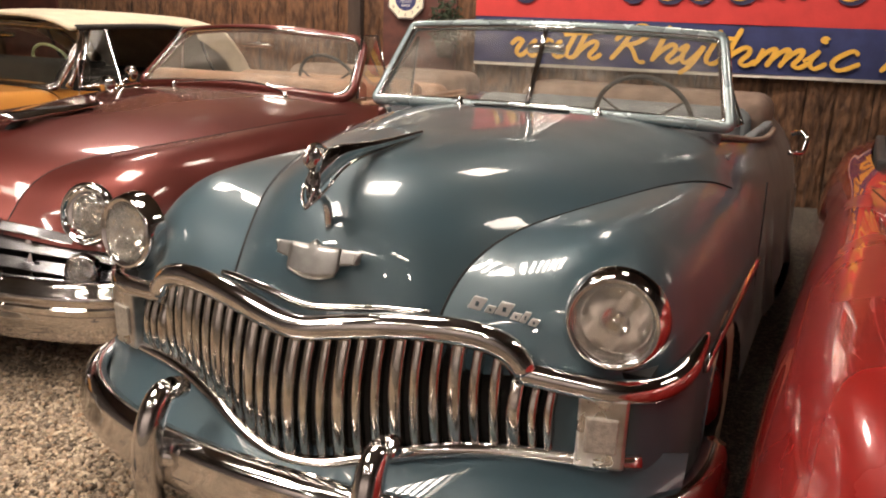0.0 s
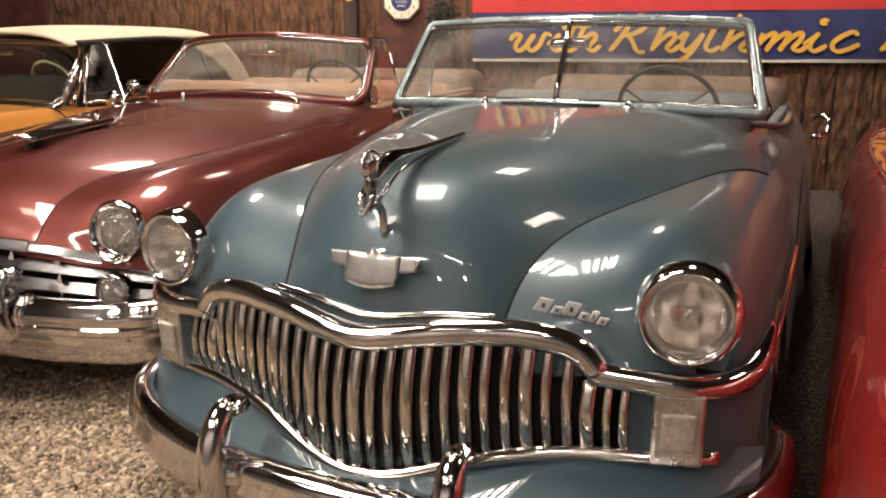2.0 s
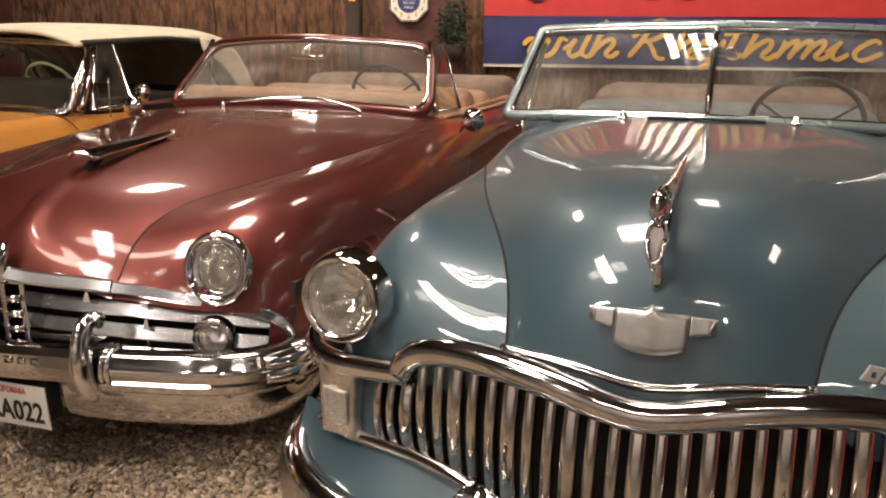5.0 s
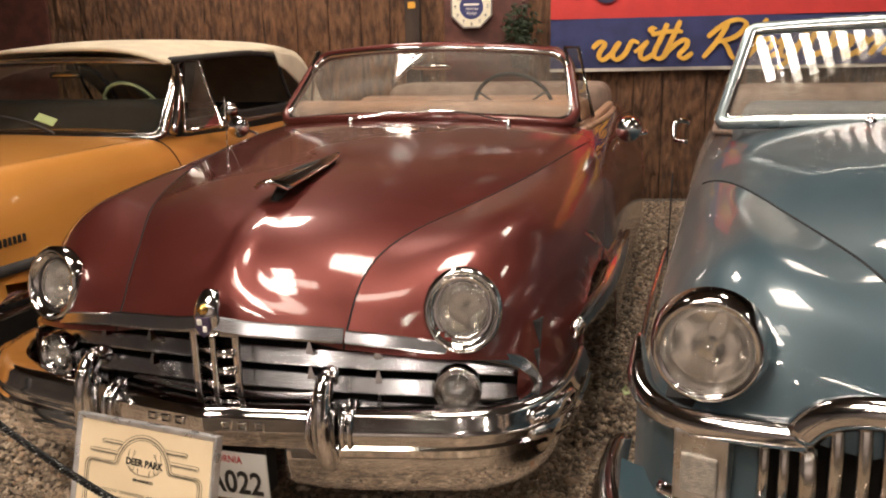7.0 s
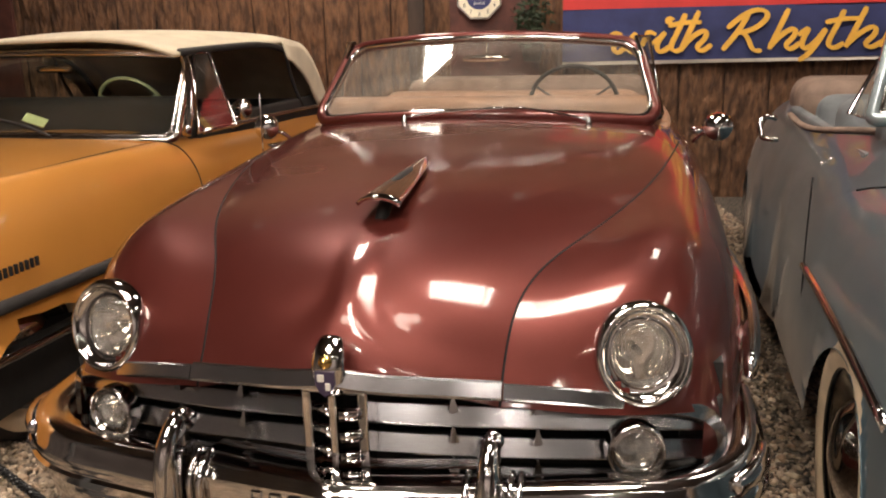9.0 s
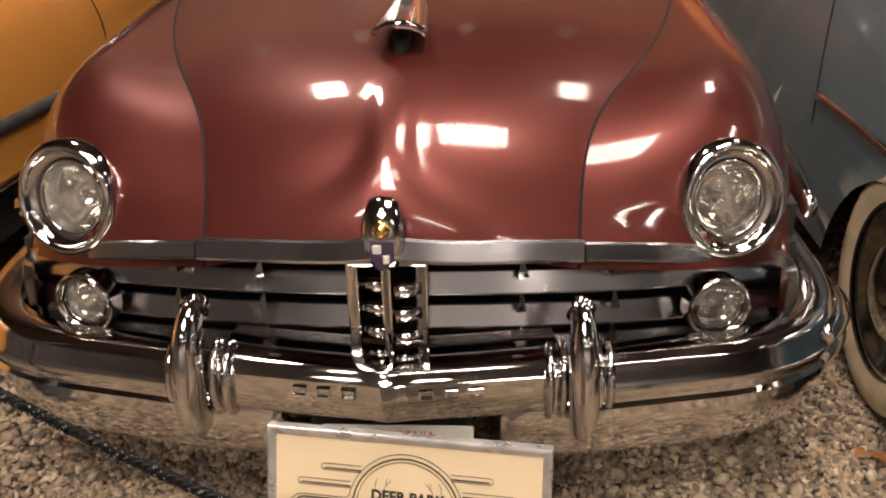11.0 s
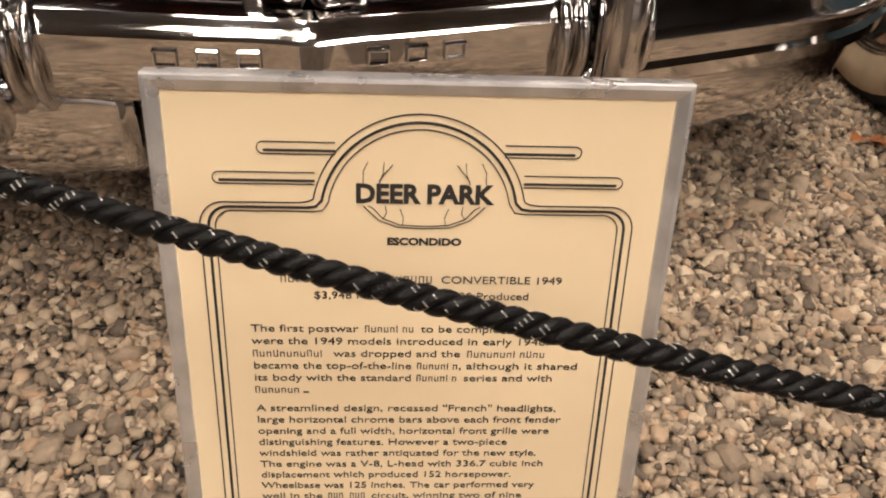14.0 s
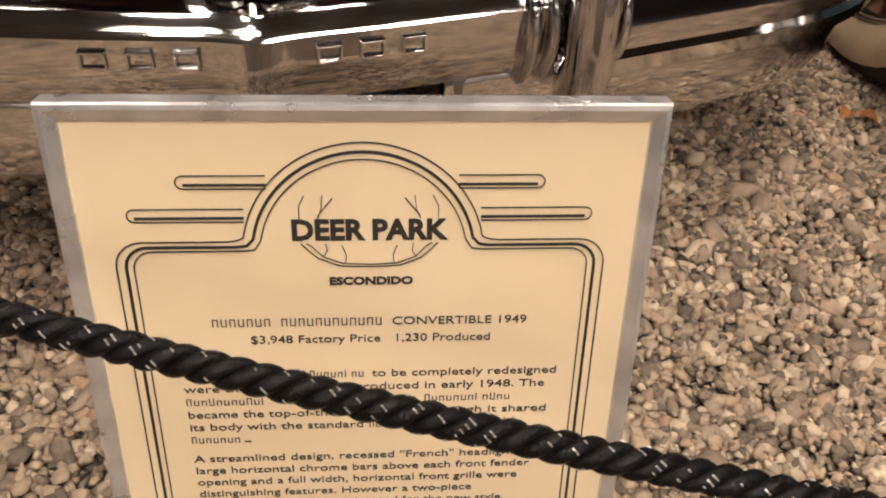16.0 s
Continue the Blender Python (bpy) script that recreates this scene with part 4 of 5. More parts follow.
            blade = [(-0.040, 0.016), (-0.010, 0.024), (-0.004, 0.022), (0.015, -0.018), (0.014, -0.023), (-0.040, -0.022)]
            V, F = sweep(path3(ln, 30), [(s * a, b) for a, b in blade][::s])
            mesh_ob("grille_bar", V, F, BLADE, car, "broad satin metal grille blade", crease=28)
    for zc in (0.660, 0.582, 0.504):
        for s in (-1, 1):
            for xx in (0.265, 0.46):
                yy = -0.195 + 0.30 * xx * xx
                bm = bmesh.new()
                bmesh.ops.create_cone(bm, cap_ends=True, segments=4, radius1=0.017, radius2=0.004, depth=0.036, matrix=pose(0, 0, 0, 0, 0, 45))
                part("grille_stud", bm, CHROME, car, at=pose(s * xx, yy + 0.026, zc - 0.002 - 0.09 * xx * xx, 0, 0, 20 * s))
    cg = part("grille_centre", box_bm(-0.010, 0.010, -0.238, -0.18, 0.44, 0.712, 0.005), CHROME, car, "ribbed chrome centrepiece of the grille")
    for s in (-1, 1):
        part("bar", box_bm(s * 0.068 - 0.012, s * 0.068 + 0.012, -0.225, -0.15, 0.44, 0.708, 0.005), CHROME, cg)
    part("cap", box_bm(-0.080, 0.080, -0.226, -0.16, 0.690, 0.712, 0.005), CHROME, cg)
    for zc in (0.645, 0.592, 0.539, 0.486):
        for sg_ in (-1, 1):
            V, F = sweep([(sg_ * 0.058, -0.204, zc), (sg_ * 0.030, -0.214, zc - 0.001), (sg_ * 0.009, -0.222, zc - 0.002)], [(-0.030, 0.010), (0.004, 0.011), (0.008, 0.0), (0.004, -0.011), (-0.030, -0.010)][::sg_])
            mesh_ob("rib", V, F, CHROME, cg)
    # crest
    cr = rod("crest", [(0, -0.232, 0.70), (0, -0.245, 0.735), (0, -0.242, 0.785), (0, -0.212, 0.824)], 0.040, CHROME, car, "chrome crest with enamel shield", n=14, k=12, up=(0, -1, 0), scale=[0.5 + 0.55 * math.sin(math.pi * (0.12 + 0.76 * i / 13)) for i in range(14)], flat=0.024)
    badge_bm = bmesh.new()
    outline = [(-0.022, 0.766), (-0.023, 0.736), (-0.013, 0.716), (0, 0.706), (0.013, 0.716), (0.023, 0.736), (0.022, 0.766)]
    rows_ = [[badge_bm.verts.new((a, yy, b)) for a, b in outline] for yy in (-0.276, -0.25)]
    badge_bm.faces.new(rows_[0])
    for q in range(7):
        badge_bm.faces.new((rows_[0][q], rows_[1][q], rows_[1][(q + 1) % 7], rows_[0][(q + 1) % 7]))
    part("shield", badge_bm, NAVY, cr)
    part("quarter", box_bm(-0.017, -0.001, -0.2785, -0.272, 0.742, 0.760, 0.002), WHITE, cr)
    part("quarter", box_bm(0.001, 0.014, -0.2785, -0.272, 0.722, 0.740, 0.002), WHITE, cr)
    lathe("head", [(0.001, 0.012), (0.012, 0.008), (0.017, -0.002)], GOLD, cr, at=pose(0, -0.268, 0.786, 80), n=16)
    # lamps
    for s in (-1, 1):
        headlight(car, s * 0.700, -0.038, 0.755, 0.106, s, 10, 1.10, 0.022, 12, "round recessed chrome headlight with fluted lens", 0.66, 1.08)
        headlight(car, s * 0.690, -0.072, 0.524, 0.068, s, 12, 1.0, 0.004, 4, "small round chrome parking lamp", 0.70, 1.04)
    # bumper
    wing = [(0.40, -0.268, 0.450), (0.60, -0.228, 0.450), (0.78, -0.178, 0.450), (0.885, -0.105, 0.450), (0.955, 0.0, 0.450), (0.985, 0.15, 0.450), (0.995, 0.40, 0.450)]
    face = [(-0.07, 0.056), (-0.012, 0.066), (0.004, 0.062), (0.014, 0.050), (0.022, 0.022), (0.030, 0.014), (0.032, -0.004), (0.026, -0.016), (0.026, -0.026), (0.034, -0.034), (0.032, -0.056), (0.018, -0.068), (-0.03, -0.066)]
    for s in (-1, 1):
        p = path3([(s * a, b, c) for a, b, c in wing], 60)
        V, F = sweep(p, [(s * a, b) for a, b in face][::s])
        mesh_ob("bumper_wing", V, F, CHROME, car, "long chrome bumper end", crease=40)
        low = [(0.225, -0.262, 0.315), (0.42, -0.246, 0.315), (0.64, -0.20, 0.315), (0.82, -0.145, 0.320), (0.90, -0.075, 0.326), (0.95, 0.03, 0.335), (0.968, 0.16, 0.345)]
        p = path3([(s * a, b, c) for a, b, c in low], 40)
        V, F = sweep(p, [(s * a, b) for a, b in ((-0.03, 0.085), (0.006, 0.085), (0.014, 0.066), (0.010, 0.02), (0.002, -0.03), (-0.010, -0.056), (-0.03, -0.065))][::s], scale=[min(1, 0.86 + 0.14 * min(1, i / 2)) for i in range(40)])
        mesh_ob("lower_valance", V, F, CHROME, car, "chrome lower valance mirroring the gravel")
        for zc in (0.428, 0.476):
            p = path3([(s * 0.905, -0.112, zc), (s * 0.948, -0.055, zc), (s * 0.980, 0.01, zc), (s * 0.998, 0.09, zc)], 18)
            V, F = sweep(p, circle(0.026, 10, 0.028), scale=[0.45 + 0.6 * math.sin(math.pi * (0.1 + 0.8 * i / 17)) ** 0.6 for i in range(18)])
            mesh_ob("bumper_end_bulge", V, F, CHROME, car, "rounded chrome bulge on the bumper's end")
    V, F = sweep(path3(mirrored([(0, -0.310, 0.458), (0.02, -0.306, 0.458), (0.10, -0.295, 0.459), (0.25, -0.277, 0.461), (0.345, -0.265, 0.462)]), 61), [(-0.12, 0.050), (-0.012, 0.055), (0.006, 0.050), (0.016, 0.034), (0.026, 0.028), (0.028, 0.0), (0.024, -0.040), (0.008, -0.066), (-0.03, -0.070)])
    mesh_ob("bumper_centre", V, F, CHROME, car, "pointed chrome bumper centre with embossed blocks", crease=35)
    # Apron and end blocks are black to paint shade around the blades.
    part("apron", box_bm(-0.84, 0.84, 0.02, 0.10, 0.36, 0.46, 0.01), BLACK, car, "apron painted black as shade behind the bumper")
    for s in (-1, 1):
        part("grille_shade_end", box_bm(min(s * 0.80, s * 0.90), max(s * 0.80, s * 0.90), 0.10, 0.125, 0.36, 0.60), BLACK, car, "black block painted as shade at the grille opening's end")
    for s in (-1, 1):
        for jx in (0.318, 0.345, 0.415, 0.436):
            jy = -0.318 + 0.13 * jx
            strip("bumper_joint", car, [(s * jx, jy + 0.045, 0.518), (s * jx, jy - 0.004, 0.500), (s * jx, jy - 0.026, 0.462), (s * jx, jy - 0.020, 0.425), (s * jx, jy + 0.01, 0.388)], 0.020, 0.016, CHROME, up=(0, -1, 0), n=18)
        rod("bumper_guard", [(s * 0.382, -0.285, 0.372), (s * 0.382, -0.315, 0.400), (s * 0.380, -0.335, 0.46), (s * 0.378, -0.328, 0.54), (s * 0.375, -0.300, 0.598), (s * 0.374, -0.262, 0.616), (s * 0.373, -0.22, 0.595)], 0.028, CHROME, car, "tall upright chrome bumper guard", n=30, k=16, up=(0, -1, 0.01), scale=[0.60 + 0.45 * math.sin(math.pi * min(1, 0.12 + i / 33)) for i in range(30)], flat=0.040)
        for dx in (0.085, 0.133, 0.181):
            fx, fy = s * dx + (0.012 if s < 0 else -0.006), -0.3385 + 0.128 * dx
            for bx0, bx1, bz0, bz1 in ((-0.014, -0.011, -0.011, 0.011), (0.011, 0.014, -0.011, 0.011), (-0.014, 0.014, -0.011, -0.008), (-0.014, 0.014, 0.008, 0.011)):
                part("embossed_mark", box_bm(bx0, bx1, -0.0035, 0.006, bz0, bz1, 0.001), CHROME, car, at=pose(fx, fy - 0.001, 0.466, 3, 0, 7 * s))
    # licence plate under the bumper
    lp = part("licence_plate", box_bm(-0.155, 0.155, -0.006, 0.0, -0.08, 0.08, 0.003), PLATE, car, "white California licence plate", False, pose(0.015, -0.272, 0.280, 4))
    lettering("plate_number", "FAA022", 0.105, INK, lp, pose(-0.14, -0.0075, -0.055, 90), width=0.27, bold=0.002)
    lettering("plate_state", "CALIFORNIA", 0.034, CLOTH_RED, lp, pose(-0.075, -0.0075, 0.045, 90), width=0.15)
    part("plate_bracket", box_bm(-0.16, 0.16, -0.258, -0.20, 0.22, 0.42, 0.006), BLACK, car)
    # hood ornament: a flat swept wing
    def wing_f(a, b):
        yy = 0.16 + 0.62 * b
        hw = 0.058 * (1 - b) ** 0.6 + 0.006
        return ((2 * a - 1) * hw, yy + 0.04 * abs(2 * a - 1) * (1 - b), 1.055 + 0.028 * b + 0.028 * (1 - (2 * a - 1) ** 2) * (1 - 0.5 * b))
    w_ = grid("hood_ornament", wing_f, 12, 20, CHROME, car, "flat swept chrome hood ornament")
    w_.modifiers.new("thick", "SOLIDIFY").thickness = 0.012
    rod("mount", [(0, 0.22, surf(0, 0.22) - 0.01), (0, 0.30, surf(0, 0.3) + 0.03), (0, 0.45, 1.075), (0, 0.7, 1.07)], 0.020, BLACK, w_, n=12)
    windshield(car, 0.80, 0.70, 1.78, 2.13, 1.135, 1.475, 0.12, 0.045, 0.11, "maroon windshield frame", MAROON, 0.026, 0.011)
    for xa, xb in ((0.50, 0.05), (-0.30, 0.22)):
        wp = rod("wiper", [(xa, 1.66, surf(abs(xa), 1.66) + 0.02), ((xa + xb) / 2, 1.72, 1.165), (xb, 1.76, 1.17)], 0.006, CHROME, car, "chrome wiper arm", n=12, k=6)
        lathe("pivot", [(0.001, 0.035), (0.010, 0.03), (0.014, 0.0)], CHROME, wp, at=pose(xa, 1.66, surf(abs(xa), 1.66)), n=12)
    for xx in (-0.62, 0.0, 0.62):
        rod("top_latch", [(xx, 2.13 + 0.1 * xx * xx, 1.48), (xx, 2.13 + 0.1 * xx * xx, 1.51), (xx, 2.13 + 0.1 * xx * xx, 1.53)], 0.006, CHROME, car, n=6, k=6)
    rm = rod("rear_mirror", [(-0.11, 2.10, 1.375), (0, 2.09, 1.378), (0.11, 2.10, 1.375)], 0.03, CHROME, car, "oval chrome rear-view mirror", n=16, k=10, scale=[0.5 + 0.6 * math.sin(math.pi * i / 15) ** 0.5 for i in range(16)], flat=0.018)
    rod("mirror_stem", [(0, 2.10, 1.38), (0, 2.12, 1.42), (0, 2.13, 1.46)], 0.006, CHROME, rm, n=6, k=6)
    for s in (-1, 1):
        q = [(s * 0.80, 1.97, 1.10), (s * 0.69, 2.22, 1.46), (s * 0.75, 2.30, 1.46), (s * 0.83, 2.36, 1.09)]
        rod("vent_frame", q, 0.011, CHROME, car, smooth_path=False, closed=True, k=6)
        pane = mesh_ob("vent_pane", q, [(0, 1, 2, 3)], SIDE_GLASS, car, smooth=False)
        pane.visible_shadow = False
        rod("cabin_sill", [(s * a, b, c + 0.002) for a, b, c in P["edge"]], 0.018, SEAT_TAN, car, "tan padded top edge of the door", k=10, flat=0.014, smooth_path=False)
        rod("door_handle", [(s * 1.03, 2.95, 0.93), (s * 1.07, 2.96, 0.935), (s * 1.07, 3.08, 0.935), (s * 1.03, 3.1, 0.93)], 0.012, CHROME, car, n=12)
        V, F = sweep(path3([(s * 0.988, 0.27, 0.61), (s * 1.026, 0.55, 0.615), (s * 1.054, 1.0, 0.61), (s * 1.064, 1.7, 0.60)], 24), circle(0.034, 10, 0.050), scale=[0.3 + 0.7 * math.sin(math.pi * (0.12 + 0.8 * i / 23)) for i in range(24)])
        mesh_ob("fender_brow", V, F, CHROME, car, "long chrome teardrop brow on the fender side")
        wheel(car, s * 0.80, 0.78, 0.37, 0.17, s)
        wheel(car, s * 0.80, 4.0, 0.37, 0.17, s)
        mirror_round(car, (s * 0.95, 1.96, 1.0), (s * 1.045, 1.87, 1.075), 0.062)
    rod("aerial", [(-0.90, 1.49, 0.93), (-0.90, 1.495, 1.08), (-0.90, 1.50, 1.26)], 0.003, STEEL, car, "thin radio aerial on the fender", n=6, k=6)
    tub(car, 1.98, 3.65, 0.79, 0.42, SEAT_TAN)
    cushion("front_seat", car, -0.74, 0.74, 2.75, 3.0, 0.5, 1.17, SEAT_TAN, 0.08, -8, "tan leather front seat back")
    cushion("rear_seat", car, -0.7, 0.7, 3.35, 3.6, 0.5, 1.12, SEAT_TAN, 0.08, -8)
    cushion("folded_top", car, -0.8, 0.8, 3.6, 4.1, 0.95, 1.20, BOOT, 0.10, 0, "folded convertible top under a tan cover")
    steering_wheel(car, pose(0.40, 2.32, 1.14, -62), 0.215, DARK_IN)
    return car


# ---------------------------------------------------------------- the amber convertible
def amber_convertible():
    car = thing("convertible_car", pose(-6.44, 6.7, 0, 0, 0, -8.0), "amber yellow 1950s convertible with raised cream canvas top", "car", "parked cars")
    P = dict(
        yf=lambda X: -0.20 + 0.15 * X * X + 0.30 * (X / 0.97) ** 12,
        W=spline([-0.2, 0.1, 0.6, 1.3, 3.0, 4.8, 5.6], [0.93, 0.95, 0.985, 1.0, 1.0, 0.96, 0.90]),
        xh=spline([-0.2, 0.3, 1.0, 1.6, 5.6], [0.60, 0.62, 0.70, 0.76, 0.74]),
        Hc=spline([-0.2, 0.1, 0.5, 1.0, 1.8, 2.4, 5.6], [0.94, 0.97, 1.00, 1.02, 1.04, 1.03, 0.98]),
        S=spline([-0.2, 0.1, 0.5, 1.0, 1.8, 2.4, 5.6], [0.92, 0.94, 0.96, 0.98, 1.0, 1.0, 0.96]),
        F=spline([-0.2, 0.1, 0.5, 1.0, 1.8, 2.4, 5.6], [1.0, 1.01, 1.02, 1.02, 1.02, 1.0, 0.98]),
        L=0.3, n=2.6, zlo=0.40, R=0.16, ms=2.2, p=2.2, rc=0.6, lip=lambda X: 0.70, grille=0.7,
        yend=5.6, ytail=5.0, cabin=(2.25, 4.2, 0.10), cowl=1.9, arches=[(0.85, 0.05, 0.47)])
    surf, face_y = shell(car, P, YELLOW, "amber yellow painted body", "broad amber yellow hood", 10, 18, 4, 8, 40)
    part("grille_shade_block", box_bm(-0.9, 0.9, 0.1, 0.4, 0.3, 0.75), BLACK, car)
    for s in (-1, 1):
        strip("side_moulding", car, [(s * 0.985, 0.5, 0.60), (s * 1.003, 1.2, 0.585), (s * 1.005, 2.4, 0.57), (s * 1.005, 3.6, 0.56)], 0.05, 0.016, DARK_IN, "dark side moulding with chrome edge", (s, 0, 0.05), 20)
        strip("sill", car, [(s * 0.97, 0.1, 0.41), (s * 1.0, 1.4, 0.40), (s * 1.0, 4.4, 0.40)], 0.03, 0.014, CHROME, up=(s, 0, 0), n=16)
        part("underside", box_bm(min(s * 0.80, s * 0.93), max(s * 0.80, s * 0.93), 0.1, 5.0, 0.18, 0.42), BLACK, car)
        for i in range(8):
            part("script_mark", box_bm(-0.006, 0.006, -0.006, 0.006, -0.018, 0.018, 0.002), SEAM, car, "", False, pose(s * 0.992, 0.62 + 0.028 * i, 0.715, 0, 0, 0))
        rod("door_seam", [(s * 0.78, 1.92, 1.02), (s * 0.93, 2.0, 0.985), (s * 0.998, 2.06, 0.85), (s * 1.003, 2.06, 0.5)], 0.0035, SEAM, car, n=16, k=5)
        wheel(car, s * 0.80, 0.85, 0.36, 0.18, s)
        rod("door_handle", [(s * 0.995, 2.95, 0.86), (s * 1.03, 2.97, 0.862), (s * 1.03, 3.10, 0.862), (s * 0.995, 3.12, 0.86)], 0.011, CHROME, car, n=12)
        wheel(car, s * 0.84, 4.2, 0.36, 0.18, s)
        # wrapped windshield pillar and vent window
        rod("pillar", [(s * 0.905, 2.16, 1.02), (s * 0.875, 2.28, 1.2), (s * 0.79, 2.42, 1.425)], 0.024, CHROME, car, "chrome windshield pillar", n=12)
        q = [(s * 0.925, 2.24, 1.02), (s * 0.815, 2.47, 1.42), (s * 0.850, 2.58, 1.42), (s * 0.975, 2.60, 1.02)]
        rod("vent_frame", q, 0.012, CHROME, car, smooth_path=False, closed=True, k=6)
        pane = mesh_ob("vent_pane", q, [(0, 1, 2, 3)], SIDE_GLASS, car, smooth=False)
        pane.visible_shadow = False
        rod("cabin_sill", [(s * 0.93, 2.3, 1.02), (s * 0.93, 3.2, 1.02), (s * 0.90, 4.3, 1.0)], 0.014, CHROME, car, n=14)
    mirror_round(car, (0.94, 2.62, 1.0), (0.965, 2.70, 1.10), 0.062)
    windshield(car, 0.92, 0.79, 1.86, 2.33, 1.035, 1.44, 0.16, 0.03, 0.05, "dark chrome-edged windshield frame", CHROME_WORN, 0.020, 0.008, glass=CLEAN_GLASS)
    rod("wiper", [(0.35, 1.84, 1.05), (0.10, 1.93, 1.10), (-0.12, 1.98, 1.13)], 0.008, DARK_IN, car, "wiper arm", n=10, k=6)

    def roof(a, b):
        u = 2 * a - 1
        y = 2.30 + 2.15 * b
        hw = 0.80 + 0.09 * min(1, b * 3)
        z = 1.475 + 0.085 * math.sin(math.pi * min(1, 0.12 + 0.75 * b) ** 0.9) - 0.09 * abs(u) ** 3.5 - (0.0 if b < 0.72 else 0.52 * ((b - 0.72) / 0.28) ** 1.7)
        return (u * hw, y, z + 0.004 * math.sin(6 * b + 3 * u))
    rf = grid("canvas_top", roof, 22, 40, CANVAS, car, "raised cream canvas convertible top")
    rf.modifiers.new("thick", "SOLIDIFY").thickness = 0.02
    for s in (-1, 1):
        def quarter(a, b, s=s):
            y = 3.55 + 0.9 * a
            zt = roof(0.5 + 0.5 * s, (y - 2.30) / 2.15)[2] - 0.01
            z0 = zt - (0.10 + 0.5 * a ** 1.2) * 1.0
            z0 = max(z0, 1.0)
            return (s * (0.888 + 0.03 * b), y, zt + (z0 - zt) * b)
        qq = grid("canvas_quarter", quarter, 10, 6, CANVAS, car)
        qq.modifiers.new("thick", "SOLIDIFY").thickness = 0.012
        rod("roof_rail", [(s * 0.80, 2.36, 1.43), (s * 0.87, 2.9, 1.45), (s * 0.88, 3.5, 1.43), (s * 0.89, 3.9, 1.30), (s * 0.90, 4.15, 1.05)], 0.020, DARK_IN, car, "dark roof rail and weatherstrip", n=24)
        rod("rear_bow", [(s * 0.88, 3.62, 1.41), (s * 0.88, 3.72, 1.2), (s * 0.89, 3.85, 1.03)], 0.012, DARK_IN, car, n=8)
    tub(car, 2.3, 4.3, 0.84, 0.42, DARK_IN)
    cushion("front_seat", car, -0.78, 0.78, 3.05, 3.3, 0.5, 1.08, DARK_IN, 0.08, -8, "dark front seat back")
    cushion("rear_seat", car, -0.78, 0.78, 4.05, 4.3, 0.5, 1.05, DARK_IN, 0.08, -8)
    part("rear_deck", box_bm(-0.85, 0.85, 4.25, 5.0, 0.93, 0.97, 0.01), YELLOW, car)
    steering_wheel(car, pose(0.40, 2.52, 1.12, -62), 0.20, MINT)
    part("note", box_bm(-0.06, 0.06, -0.03, 0.03, 0, 0.006, 0.001), PAPER_GREEN, car, "folded pale green note on the dashboard", False, pose(0.0, 2.2, 1.09, 40, 20, 10))
    rod("rear_mirror", [(-0.10, 2.42, 1.35), (0, 2.41, 1.353), (0.10, 2.42, 1.35)], 0.02, CHROME_WORN, car, n=8)
    return car


# ---------------------------------------------------------------- the red car
def red_car():
    car = thing("red_car", pose(-0.075, 4.65, 0, 0, 0, -11.5), "glossy dark red vintage car with swelling front fender", "car", "parked cars")
    P = dict(
        yf=lambda X: -0.25 + 0.5 * abs(X - 0.45) ** 2.0 + 0.5 * (X / 0.93) ** 10,
        W=spline([-0.3, 0.1, 0.6, 1.3, 2.6, 4.4, 5.0], [0.82, 0.91, 0.955, 0.96, 0.955, 0.93, 0.8]),
        xh=spline([-0.3, 0.3, 1.0, 1.6, 5.0], [0.28, 0.34, 0.50, 0.66, 0.68]),
        Hc=spline([-0.3, 0.2, 0.8, 1.6, 2.4, 5.0], [0.95, 1.02, 1.08, 1.12, 1.12, 0.98]),
        S=spline([-0.3, 0.2, 0.8, 1.6, 2.4, 5.0], [0.75, 0.80, 0.88, 1.0, 1.05, 0.97]),
        F=spline([-0.3, 0.2, 0.8, 1.6, 2.4, 5.0], [0.84, 0.94, 1.0, 1.05, 1.08, 0.98]),
        L=0.6, n=2.4, zlo=0.25, R=0.36, ms=3.0, p=2.0, rc=0.5, lip=lambda X: 0.50, grille=0.3,
        yend=5.0, ytail=4.0, cabin=(2.45, 3.6, 0.20), cowl=2.2)
    surf, face_y = shell(car, P, RED, "glossy dark red painted body", "dark red hood", 16, 36, 6, 24, 60)
    part("grille_shade_block", box_bm(-0.4, 0.4, 0.2, 0.5, 0.28, 0.6), BLACK, car)
    for s in (-1, 1):
        headlight(car, s * 0.62, -0.06, 0.72, 0.10, s, 4)
        wheel(car, s * 0.78, 0.85, 0.35, 0.17, s)
        wheel(car, s * 0.78, 3.9, 0.35, 0.17, s)
    windshield(car, 0.70, 0.62, 2.3, 2.55, 1.12, 1.42, 0.08, 0.02, 0.06, "dark red windshield frame", RED)
    tub(car, 2.5, 3.6, 0.70, 0.42, DARK_IN)
    cushion("front_seat", car, -0.66, 0.66, 3.1, 3.35, 0.5, 1.1, DARK_IN, 0.08, -8)
    return car


blue_convertible()
maroon_convertible()
amber_convertible()
red_car()

# ---------------------------------------------------------------- banner, clock, post, plant
BY = WALL_Y - 0.08


def fold(x, z):
    return 0.012 * math.sin(x * 2.3 + z) + 0.008 * math.sin(x * 6.1 + 1.0)


bn = thing("banner", pose(-3.08, BY, 1.20), "red and blue cloth banner with gold script lettering", "banner")
BW = 5.4


def cloth(name, z0, z1, material, lab):
    return grid(name, lambda a, b: (BW * a, fold(BW * a, b), z0 + (z1 - z0) * b), 60, 6, material, bn, lab)


